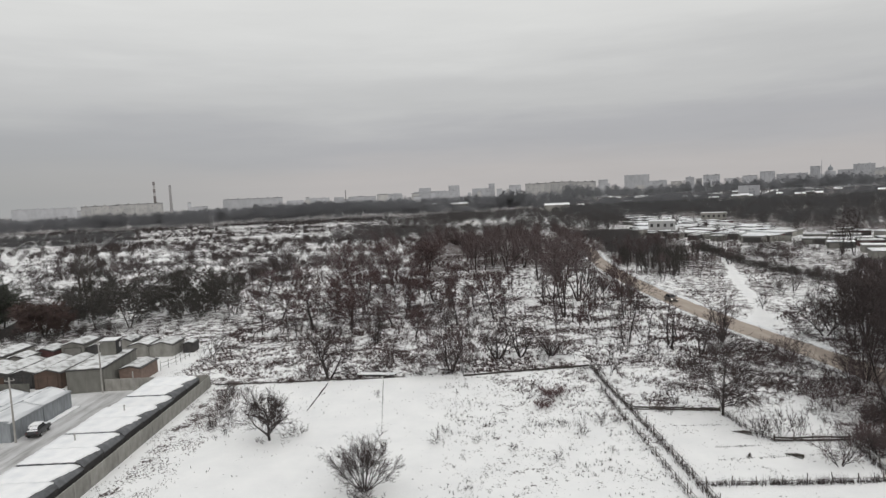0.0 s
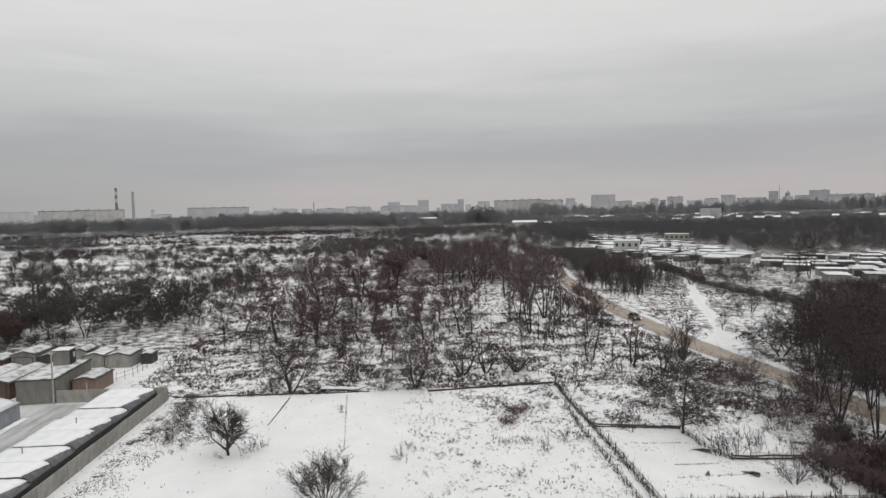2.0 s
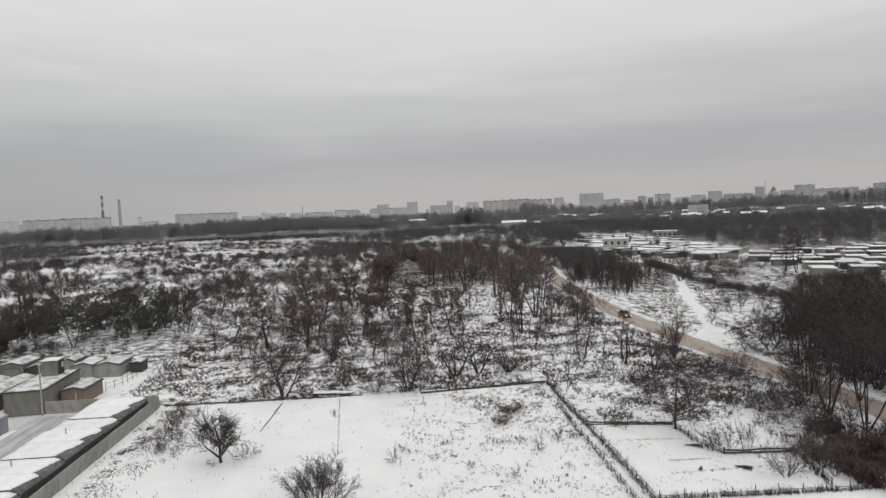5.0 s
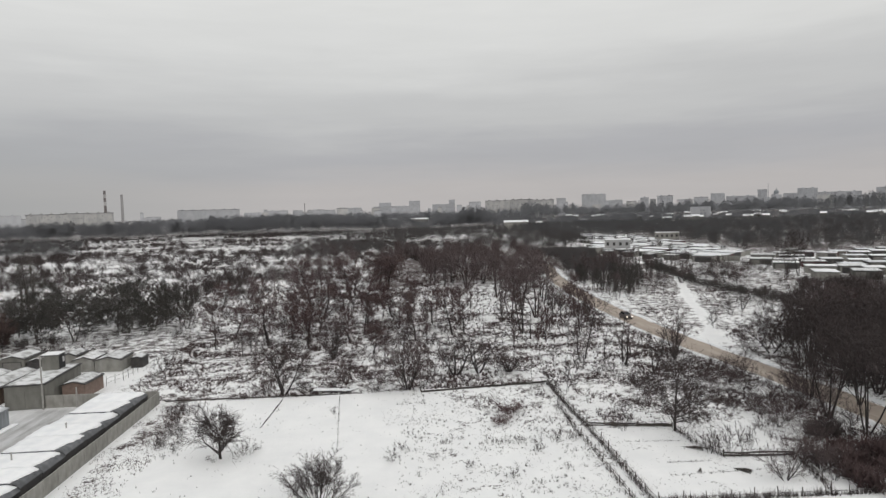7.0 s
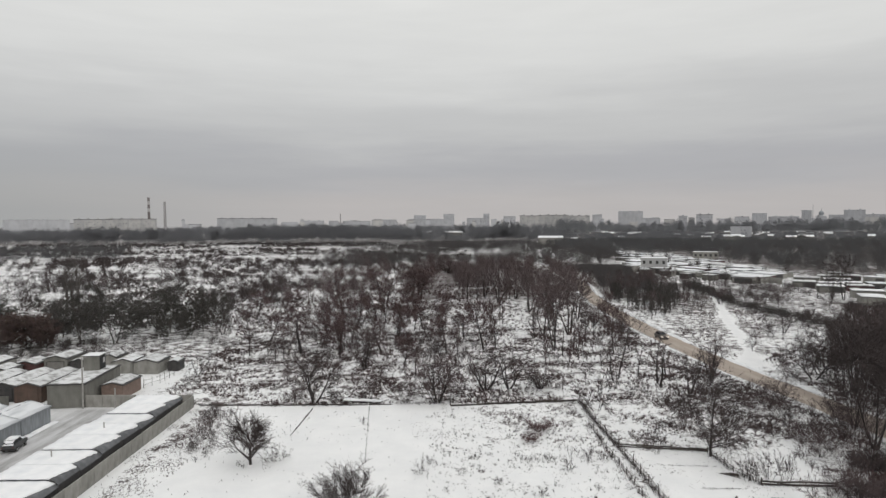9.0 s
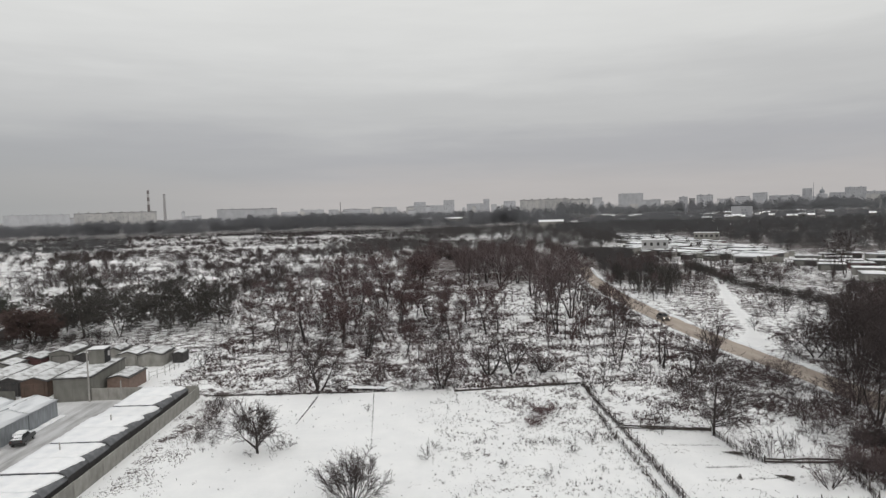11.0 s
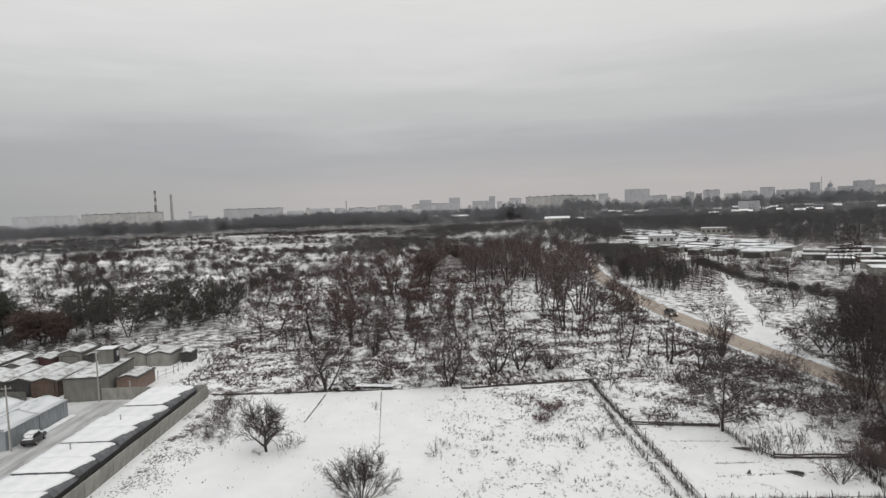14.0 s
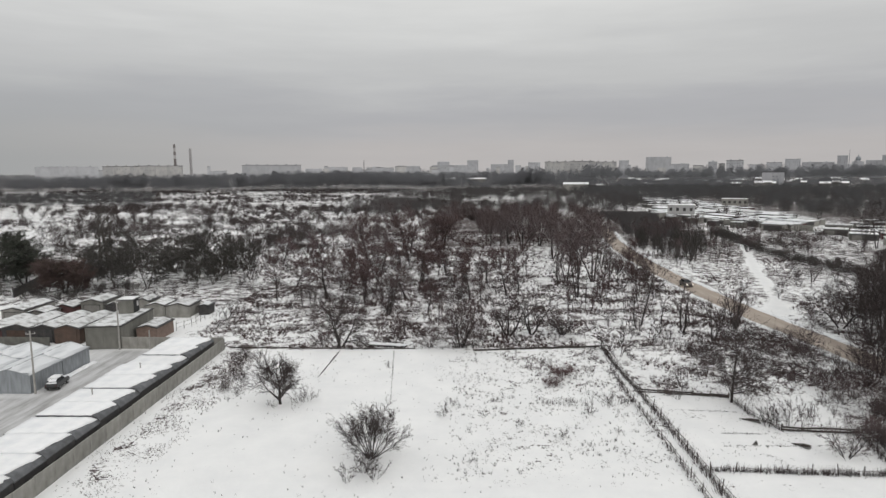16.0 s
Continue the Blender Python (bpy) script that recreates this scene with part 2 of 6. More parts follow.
M_GLASS_DARK = material("dark_window_glass", (0.03, 0.033, 0.038), (0.02, 0.022, 0.026), 2.0, 0.12)
M_TYRE = material("rubber", (0.02, 0.02, 0.02), (0.035, 0.033, 0.03), 4.0, 0.9)
M_RIM = material("steel_rim", (0.4, 0.4, 0.41), (0.3, 0.3, 0.31), 4.0, 0.4, metal=0.8)
M_PANEL_WHITE = material("pale_panel_block", (0.53, 0.525, 0.515), (0.40, 0.40, 0.405), 0.09, 0.9, spread=0.06, stretch=(1, 1, 0.5))
# skyline walls: haze is put into the grey, paler and bluer
M_PANEL_HAZED = material("hazed_grey_panel_block", (0.50, 0.51, 0.535), (0.415, 0.425, 0.45), 0.09, 0.9, spread=0.10, stretch=(1, 1, 0.5))
# distant panes, lightened towards the walls by haze in their colour
M_WINDOW_FAR = material("far_hazed_panes", (0.34, 0.345, 0.37), (0.29, 0.295, 0.32), 0.1, 0.5, spread=0.25)
# brick of the far chimneys, greyed by haze in the colour
M_BRICK_HAZED = material("hazed_chimney_brick", (0.36, 0.355, 0.36), (0.32, 0.315, 0.32), 0.1, 0.9)
M_STRIPE_RED = material("chimney_dark_paint", (0.20, 0.178, 0.178), (0.165, 0.15, 0.15), 0.1, 0.8)
M_STRIPE_WHITE = material("chimney_white_paint", (0.45, 0.445, 0.445), (0.40, 0.395, 0.395), 0.1, 0.8)
M_LAMP = bpy.data.materials.new("lit_headlamp")
M_LAMP.use_nodes = True
M_LAMP.node_tree.nodes["Principled BSDF"].inputs["Emission Color"].default_value = (1.0, 0.9, 0.75, 1)
M_LAMP.node_tree.nodes["Principled BSDF"].inputs["Emission Strength"].default_value = 2.5


# ---- building helpers ----
def holder(name, label, category, at=(0, 0, 0), turn=0.0, group="", kind=""):
    ob = new(name)
    ob.matrix_world = pose(*at, 0, 0, turn)
    return tagged(ob, label, category, group, kind)


def mesh_of(name, verts, faces, mat, smooth=False):
    me = bpy.data.meshes.new(name)
    me.from_pydata([tuple(v) for v in verts], [], [tuple(f) for f in faces])
    me.materials.append(mat)
    if smooth:
        me.polygons.foreach_set("use_smooth", [True] * len(me.polygons))
    me.update()
    return me


def tri_mesh(name, verts, mat):
    """A mesh of loose triangles from an (n, 3, 3) array."""
    n = len(verts)
    me = bpy.data.meshes.new(name)
    me.vertices.add(n * 3)
    me.loops.add(n * 3)
    me.polygons.add(n)
    me.vertices.foreach_set("co", np.ascontiguousarray(verts, dtype=np.float32).ravel())
    me.loops.foreach_set("vertex_index", np.arange(n * 3, dtype=np.int32))
    me.polygons.foreach_set("loop_start", np.arange(0, n * 3, 3, dtype=np.int32))
    me.materials.append(mat)
    me.update()
    me.validate()
    return me


def part(name, bm, mat, parent, label=""):
    me = bpy.data.meshes.new(name)
    bm.to_mesh(me)
    bm.free()
    me.materials.append(mat)
    ob = new(name, me)
    ob.parent = parent
    return tagged(ob, label)


def part_mesh(name, me, parent, label=""):
    ob = new(name, me)
    ob.parent = parent
    return tagged(ob, label)


def box(bm, x0, x1, y0, y1, z0, z1, bevel=0.0):
    r = bmesh.ops.create_cube(bm, size=1.0, matrix=Matrix.Translation(((x0 + x1) / 2, (y0 + y1) / 2, (z0 + z1) / 2)) @ Matrix.Diagonal((x1 - x0, y1 - y0, z1 - z0, 1)))
    if bevel:
        es = {e for v in r["verts"] for e in v.link_edges}
        bmesh.ops.bevel(bm, geom=list(es), offset=bevel, segments=1, affect="EDGES")
    return bm


def boxes(*args):
    bm = bmesh.new()
    for a in args:
        box(bm, *a)
    return bm


def prism(bm, profile, axis, a0, a1):
    """A closed outline pushed along x or y. profile: (across, z) pairs."""
    def at(p, a):
        return (a, p[0], p[1]) if axis == "x" else (p[0], a, p[1])
    v0 = [bm.verts.new(at(p, a0)) for p in profile]
    v1 = [bm.verts.new(at(p, a1)) for p in profile]
    n = len(profile)
    bm.faces.new(v0)
    bm.faces.new(v1[::-1])
    for i in range(n):
        bm.faces.new((v0[i], v0[(i + 1) % n], v1[(i + 1) % n], v1[i]))
    bmesh.ops.recalc_face_normals(bm, faces=bm.faces)
    return bm


def lumpy_slab(rng, x0, x1, y0, y1, height, thick, lump=0.05, nx=7, ny=6, bite=0.0):
    """A snow cover with a wavy top and slumped edges that follows height(x, y); bite: how far one end draws back at a corner."""
    bm = bmesh.new()
    grid = []
    for j in range(ny + 1):
        row = []
        for i in range(nx + 1):
            x, y = x0 + (x1 - bite * (1 - j / ny) ** 1.6 - x0) * i / nx, y0 + (y1 - y0) * j / ny
            edge = i in (0, nx) or j in (0, ny)
            dx, dy = ((rng.uniform(-0.10, 0.06) if edge else 0), (rng.uniform(-0.07, 0.05) if edge else 0))
            z = height(x, y) + (thick * 0.45 if edge else thick) + rng.uniform(-lump, lump) * (0.4 if edge else 1)
            row.append(bm.verts.new((x + dx, y + dy, z)))
        grid.append(row)
    for j in range(ny):
        for i in range(nx):
            bm.faces.new((grid[j][i], grid[j][i + 1], grid[j + 1][i + 1], grid[j + 1][i]))
    rim = grid[0] + [r[-1] for r in grid[1:]] + grid[-1][-2::-1] + [r[0] for r in grid[-2:0:-1]]
    low = [bm.verts.new((v.co.x, v.co.y, height(min(max(v.co.x, x0), x1), min(max(v.co.y, y0), y1)) + 0.003)) for v in rim]
    n = len(rim)
    for i in range(n):
        bm.faces.new((rim[i], low[i], low[(i + 1) % n], rim[(i + 1) % n]))
    for f in bm.faces:
        f.smooth = True
    bmesh.ops.recalc_face_normals(bm, faces=bm.faces)
    return bm


# ---- ground ----
def zone(x, y, x0, x1, y0, y1, soft):
    """1 inside a rectangle, falling to 0 over soft metres outside it."""
    d = np.maximum(np.maximum(x0 - x, x - x1), np.maximum(y0 - y, y - y1))
    return np.clip(1 - d / soft, 0, 1)


def lines(*runs):
    out = []
    for a, b, step in runs:
        out.extend(np.arange(a, b, step))
    return np.array(out)


ROAD = ((66.5, 300), (63.5, 262), (57.0, 225), (53.6, 195), (52.2, 170), (51.8, 148), (52.0, 130), (52.9, 110), (54.6, 95), (56.2, 80), (57.5, 65), (58.5, 48), (59.5, 20))
PATH_FORK = ((56.4, 109), (58.9, 112.5), (61.5, 117), (66.4, 128), (70.0, 138), (76.5, 157), (84.0, 176), (90.0, 190), (98.0, 211))


def along(way, y):
    ys = [p[1] for p in way]
    xs = [p[0] for p in way]
    if ys[0] > ys[-1]:
        ys, xs = ys[::-1], xs[::-1]
    return np.interp(y, ys, xs)


def behind_colony(a, b):
    u, v = -0.42 * (a - 131) + 0.906 * (b - 283), 0.906 * (a - 131) + 0.42 * (b - 283)
    return ((v > 53 + np.maximum(0, u - 5) * 0.53) & ((b > 276) | (v > 88))) | ((u > 60 + 1.25 * v) & (a > 125))


def make_ground():
    xs = lines((-4900, -600, 430), (-600, -140, 46), (-140, -40, 4), (-40, 64, 1.0), (64, 100, 1.2), (100, 160, 4), (160, 620, 46), (620, 4910, 428))
    ys = lines((-4900, -50, 440), (-50, 38, 11), (38, 110, 1.0), (110, 250, 2.5), (250, 600, 25), (600, 1400, 40), (1400, 4910, 390))
    gx, gy = np.meshgrid(xs, ys)
    near = zone(gx, gy, -140, 160, 38, 250, 60)
    z = np.zeros_like(gx)
    for j in range(gx.shape[0]):
        for i in range(gx.shape[1]):
            if near[j, i] > 0:
                p = Vector((gx[j, i], gy[j, i], 0))
                z[j, i] = 0.16 * noise.noise(p * 0.09) + 0.07 * noise.noise(p * 0.45)
    field = zone(gx, gy, -33, 20, 30, 86, 2.0)
    plot = zone(gx, gy, 22.5, 39, 51, 68, 1.5)
    yard = np.maximum(zone(gx, gy, -130, -34.4, 20, 88, 2), zone(gx, gy, -130, -46, 20, 112, 4))
    road_d = np.abs(gx - along(ROAD, gy))
    on_road = np.clip(1 - (road_d - 3.6) / 1.5, 0, 1) * (gy < 305)
    fork_d = np.abs(gx - along(PATH_FORK, gy))
    on_fork = np.clip(1 - (fork_d - 0.5 - 2.2 * np.clip(1 - (gy - 111) / 9, 0, 1)) / 0.9, 0, 1) * zone(gx, gy, 50, 110, 110, 215, 2)
    z *= near * (1 - 0.55 * field) * (1 - 0.6 * plot) * (1 - yard) * (1 - on_road)
    z -= 0.03 * yard + 0.04 * on_road
    grass = np.full_like(gx, 0.68)
    wild = zone(gx, gy, -60, 120, 87, 260, 12)
    grass -= 0.06 * zone(gx, gy, 4, 52, 86, 175, 12)
    grass -= 0.06 * zone(gx, gy, -420, -20, 165, 400, 30)
    grass = np.maximum(grass, 0.6 * zone(gx, gy, -400, 60, 130, 900, 20))
    deep = np.maximum(0.95 * zone(gx, gy, -4900, 4900, 790, 4900, 50), 1.0 * behind_colony(gx, gy))
    deep = np.maximum(deep, 1.0 * ((gx > 94 + np.maximum(0, gy - 135) * 0.8) & (gy > 40) & (gy < 190)))
    deep = np.maximum(deep, zone(gx, gy, -10, 105, 210, 420, 15) * (np.abs(gx - along(ROAD, gy)) > 5))
    grass = np.maximum(grass, 0.86 * deep)
    grass = np.maximum(grass, 0.73 * zone(gx, gy, 98, 160, 160, 240, 10))
    grass = np.maximum(grass, 0.76 * zone(gx, gy, 66, 98, 172, 225, 6))
    grass = grass * (1 - field) + 0.31 * field
    weedy = zone(gx, gy, 4, 20, 52, 84, 5) * field
    grass += 0.17 * weedy + 0.34 * zone(gx, gy, -33.5, -32.5, 40, 86, 6.0) * (1 - yard)
    grass += 0.13 * zone(gx, gy, 8, 19.5, 73, 86, 3) * field
    grass = np.maximum(grass, 0.72 * zone(gx, gy, 42, 52, 72, 92, 4))
    grass = grass * (1 - 0.16 * zone(gx, gy, 23, 30, 72, 86, 3)) * (1 - 0.45 * zone(gx, gy, 20, 70, 20, 51, 2))
    grass = grass * (1 - plot) + 0.34 * plot
    grass = grass * (1 - 0.8 * on_fork) * (1 - yard) + 0.3 * yard * (gy > 88) * (1 - on_fork)
    track = np.maximum(0.85 * zone(gx, gy, -49.2, -41.5, 20, 86.5, 1.0), 0.0)
    track = np.maximum(track, 0.75 * zone(gx, gy, -130, -41.5, 56, 67, 1.0))
    track = np.maximum(track, 0.34 * zone(gx, gy, -60, -41.2, 66, 87, 1.0))
    track = np.maximum(track, 0.10 * on_fork)
    ny, nx = gx.shape
    idx = np.arange(ny * nx).reshape(ny, nx)
    faces = np.stack([idx[:-1, :-1], idx[:-1, 1:], idx[1:, 1:], idx[1:, :-1]], -1).reshape(-1, 4)
    me = mesh_of("ground", np.stack([gx, gy, z], -1).reshape(-1, 3).tolist(), faces.tolist(), M_GROUND, True)
    for name, data in (("grass", grass), ("track", track)):
        layer = me.attributes.new(name, "FLOAT", "POINT")
        layer.data.foreach_set("value", np.clip(data, 0, 1).astype(np.float32).ravel())
    return tagged(new("ground", me), "snow-covered ground with dry grass showing through", "ground", kind="structure")


make_ground()


def ribbon(name, way, half, z, mat, label, category, step=4.0, wobble=0.25):
    """A road as a slightly cambered sheet that follows way."""
    rng = random.Random(7)
    y = max(p[1] for p in way)
    end = min(p[1] for p in way)
    rows = []
    while y > end:
        x = float(along(way, y))
        a, b = half + rng.uniform(-wobble, wobble), half + rng.uniform(-wobble, wobble)
        rows.append([(x - a, y, z - 0.03), (x - half * 0.5, y, z), (x, y, z + 0.02), (x + half * 0.5, y, z), (x + b, y, z - 0.03)])
        y -= step
    verts = [p for r in rows for p in r]
    faces = [(j * 5 + i, j * 5 + i + 1, j * 5 + i + 6, j * 5 + i + 5) for j in range(len(rows) - 1) for i in range(4)]
    ob = new(name, mesh_of(name, verts, [f[::-1] for f in faces], mat, True))
    return tagged(ob, label, category, kind="structure")


ribbon("road", ROAD, 2.65, 0.07, M_ROAD, "brown slushy lane trodden into the snow", "road")


def snow_bank(offset, seed, name):
    """A ridge of ploughed snow along the lane."""
    rng = random.Random(seed)
    verts, faces = [], []
    y, k = 296.0, 0
    while y > 22:
        x = float(along(ROAD, y)) + offset + rng.uniform(-0.2, 0.2)
        h, w = rng.uniform(0.12, 0.32), rng.uniform(0.4, 0.75)
        verts += [(x - w, y, -0.15), (x - w * 0.3, y, h), (x + w * 0.35, y, h * 0.9), (x + w, y, -0.15)]
        if k:
            for i in range(3):
                a = (k - 1) * 4 + i
                faces.append((a, a + 4, a + 5, a + 1))
        k += 1
        y -= 1.5
    return tagged(new(name, mesh_of(name, verts, faces, M_SNOW, True)), "low bank of ploughed snow beside the lane", "snow bank", kind="structure")


snow_bank(3.5, 3, "snow_bank")
snow_bank(-3.5, 4, "snow_bank")


# ---- garages ----
GARAGE = ("garages of the yard", "garages of the far colony")


def garage(x0, x1, y0, y1, h, rise, ridge, wall, label, seed, door="", door_mat=None, group=GARAGE[0], name="garage", over=0.18, snow=0.14, leaf_max=2.9, leaf_high=2.1, cover=None, rim=0.17, felt=None, lap=None, turn=0.0):
    """A garage: four walls with gables, a roof deck, a snow cover and a double door. ridge: the axis of the ridge, or shed_y / shed_x for a single slope."""
    rng = random.Random(seed)
    cx, cy = (x0 + x1) / 2, (y0 + y1) / 2
    w, d = x1 - x0, y1 - y0
    ob = holder(name, label, "garage", (cx, cy, 0), turn, group)

    def top(x, y):
        if ridge == "y":
            return h + rise * (1 - abs(x) / (w / 2))
        if ridge == "x":
            return h + rise * (1 - abs(y) / (d / 2))
        if ridge == "shed_y":
            return h + rise * (0.5 - y / d)
        if ridge == "slump":
            return h + rise - 0.25 * max(0.0, x - (w / 2 - 0.6)) - 0.75 * max(0.0, x - (w / 2 - 0.6)) ** 2
        return h + rise * (0.5 - x / w)

    bm = bmesh.new()
    if ridge in ("y", "shed_x", "slump"):
        mid = {"y": [(0, top(0, 0))], "slump": [(w / 2 - u, top(w / 2 - u, 0)) for u in (0.2, 0.4, 0.6)]}.get(ridge, [])
        prism(bm, [(-w / 2, -0.3), (w / 2, -0.3), (w / 2, top(w / 2, 0)), *mid, (-w / 2, top(-w / 2, 0))], "y", -d / 2, d / 2)
    else:
        mid = [(0, top(0, 0))] if ridge == "x" else []
        prism(bm, [(-d / 2, -0.3), (d / 2, -0.3), (d / 2, top(0, d / 2)), *mid, (-d / 2, top(0, -d / 2))], "x", -w / 2, w / 2)
    part("wall", bm, wall, ob)
    ww, dd = w / 2 + over, d / 2 + (over if lap is None else lap)
    lift = 0.004

    def deck(x, y):
        return top(max(-w / 2, min(w / 2, x)) if ridge in ("y",) else x, max(-d / 2, min(d / 2, y)) if ridge == "x" else y) + lift

    slab = 0.13 if cover else 0.09
    bm = bmesh.new()
    if ridge in ("y", "shed_x", "slump"):
        xs = {"y": (-ww, 0, ww), "slump": (-ww, w / 2 - 0.6, w / 2 - 0.4, w / 2 - 0.2, ww)}.get(ridge, (-ww, ww))
        up = [(x, deck(x, 0) + slab) for x in xs]
        prism(bm, [(x, deck(x, 0)) for x in xs] + up[::-1], "y", -dd, dd)
    else:
        yy = (-dd, 0, dd) if ridge == "x" else (-dd, dd)
        up = [(y, deck(0, y) + slab) for y in yy]
        prism(bm, [(y, deck(0, y)) for y in yy] + up[::-1], "x", -ww, ww)
    part("roof", bm, felt or M_FELT, ob)
    if snow:
        cut = rim if cover else 0.05
        end = w / 2 - 0.25 + rng.uniform(-0.12, 0.12) if ridge == "slump" else ww - cut
        bite = rng.uniform(0.55, 0.95) if ridge == "slump" else 0.0
        part("snow_cover", lumpy_slab(rng, -ww + cut, end, -dd + cut, dd - cut, lambda x, y: deck(x, y) + slab, snow, 0.05 if ridge == "slump" else 0.035, 12 if bite else 9, 10 if bite else 8, bite), cover or M_SNOW, ob, "thin patchy snow" if cover else "thick white snow")
    if door:
        dm = door_mat or M_DOOR
        span, dh = (w if door in ("-y", "+y") else d), min(h - 0.2, leaf_high)
        dw = min(span * (0.72 if leaf_max < 3 else 0.94), leaf_max) / 2
        leaf = part("door", bmesh_door(door, w, d, 0.02, dw - 0.01, dh), dm, ob)
        other = part("door", bmesh_door(door, w, d, -dw + 0.01, -0.02, dh), dm, ob)
        frame_bm = bmesh.new()
        for a, b, c, e in ((-dw - 0.1, -dw + 0.005, 0, dh + 0.1), (dw - 0.005, dw + 0.1, 0, dh + 0.1), (-dw + 0.006, dw - 0.006, dh + 0.005, dh + 0.1)):
            side_box(frame_bm, door, w, d, a, b, c, e, 0.09)
        part("door_frame", frame_bm, dm if dm == wall else M_METAL_DARK, ob)
    return ob


def side_box(bm, side, w, d, a, b, z0, z1, proud):
    """A slab on one side of a w by d block, proud of its wall."""
    if side == "-y":
        box(bm, a, b, -d / 2 - proud, -d / 2 - 0.002, z0, z1)
    elif side == "+y":
        box(bm, a, b, d / 2 + 0.002, d / 2 + proud, z0, z1)
    elif side == "-x":
        box(bm, -w / 2 - proud, -w / 2 - 0.002, a, b, z0, z1)
    else:
        box(bm, w / 2 + 0.002, w / 2 + proud, a, b, z0, z1)


def bmesh_door(side, w, d, a, b, dh):
    bm = bmesh.new()
    side_box(bm, side, w, d, a, b, 0.04, dh, 0.06)
    for z in (0.35, dh - 0.4):
        side_box(bm, side, w, d, a + 0.06, b - 0.06, z, z + 0.07, 0.085)
    return bm


# the row with its backs to the concrete wall
edges = (85.2, 80.7, 76.8, 72.8, 68.8, 64.3, 60.3, 56.7, 52.8, 48.8, 44.9, 41.0, 37.0)
for i in range(len(edges) - 1):
    far, nearer = edges[i], edges[i + 1]
    lift = (0.0, 0.05, -0.06, 0.04, 0.10, 0.0, 0.08, -0.05, 0.03, 0.0, 0.06, 0.0)[i]
    reach = (0.0, -0.2, 0.1, 0.3, 0.0, 0.35, 0.1, 0.4, 0.0, 0.2, 0.1, 0.0)[i]
    g = garage(-40.9 - reach, -34.75, nearer + 0.03, far - 0.03, 2.12 + lift * 1.5, 0.08, "slump", M_METAL_DARK,
               "dark sheet-metal garage under smooth snow beside a concrete wall", 20 + i, door="-x", over=0.05, snow=0.17, felt=M_TARP)
    if i in (3, 5):
        x = 0.0 if i == 3 else -0.8
        bm = bmesh.new()
        bmesh.ops.create_cone(bm, cap_ends=True, segments=8, radius1=0.07, radius2=0.07, depth=0.7, matrix=Matrix.Translation((x, 0.1, 2.7)))
        bmesh.ops.create_cone(bm, cap_ends=True, segments=8, radius1=0.13, radius2=0.05, depth=0.14, matrix=Matrix.Translation((x, 0.1, 3.11)))
        part("flue_pipe", bm, M_POLE, g, "thin pale flue pipe with a cap")

# grey metal blocks across the yard
for k, (x0, x1) in enumerate(((-55.4, -50.2), (-60.8, -55.6), (-66.2, -61.0))):
    for j, (y0, y1) in enumerate(((69.0, 74.9), (75.1, 80.8))):
        garage(x0, x1, y0, y1, 2.1, 0.75, "y", M_METAL_GREY, "grey-blue sheet-metal garage with a snowy gable roof beside the yard", 60 + 2 * k + j,
               over=0.12, snow=0.07, cover=M_SNOW_METAL, rim=0.03, felt=M_METAL_GREY, lap=0.08)

# behind the yard
THIN = dict(cover=M_SNOW_THIN, rim=0.33, felt=M_METAL_DARK)
garage(-55.1, -50.0, 87.2, 99.6, 3.15, 0.14, "shed_y", M_CONCRETE_STAINED, "tall stained concrete garage with a flat snowy roof behind the yard", 80, door="-y", door_mat=M_CONCRETE_STAINED, over=0.16, leaf_max=4.6, leaf_high=2.75, turn=6.0, **THIN)
garage(-49.2, -46.0, 91.4, 97.0, 2.0, 0.42, "y", M_BRICK, "small faded orange-brown brick garage with a snowy gable roof", 81, **THIN)
garage(-61.0, -57.1, 89.9, 100.2, 2.25, 0.6, "y", M_RUST, "rust-brown wooden garage with a snowy gable roof", 82, door="-y", door_mat=M_RUST, **THIN)
garage(-65.2, -61.3, 90.6, 100.8, 2.1, 0.6, "y", M_METAL_DARK, "dark sheet garage with a snowy gable roof", 83, door="-y", door_mat=M_METAL_DARK, **THIN)
garage(-69.8, -65.5, 90.9, 100.4, 2.05, 0.6, "y", M_METAL_DARK, "dark sheet garage with a snowy gable roof", 84, door="-y", door_mat=M_RUST, **THIN)
garage(-74.6, -70.1, 91.2, 100.2, 1.75, 0.55, "y", M_RED, "dark red garage with a snowy gable roof", 90, door="-y", door_mat=M_RED, **THIN)
garage(-73.4, -69.8, 101.2, 105.2, 2.0, 0.5, "y", M_CONCRETE_LIGHT, "pale grey garage with a snowy low gable roof", 85, door="-y", **THIN)
garage(-78.6, -74.6, 102.6, 111.0, 2.1, 0.5, "y", M_CONCRETE_LIGHT, "pale grey garage with a snowy low gable roof", 91, door="-y", **THIN)
garage(-71.6, -67.9, 105.6, 110.0, 2.0, 0.55, "y", M_RED, "dark red sheet garage with a snowy gable roof", 86, door="-y", door_mat=M_RED, **THIN)
garage(-67.6, -63.6, 107.4, 113.2, 2.5, 0.6, "y", M_CONCRETE_STAINED, "stained grey concrete garage with a snowy gable roof", 87, door="-y", **THIN)
garage(-63.3, -60.2, 107.6, 112.4, 1.9, 0.6, "y", M_METAL_DARK, "dark grey sheet garage with a snowy gable roof", 88, door="-y", door_mat=M_METAL_DARK, **THIN)
garage(-58.8, -56.2, 109.6, 113.8, 2.2, 0.6, "y", M_CONCRETE_LIGHT, "pale narrow garage with a snowy roof", 92, **THIN)
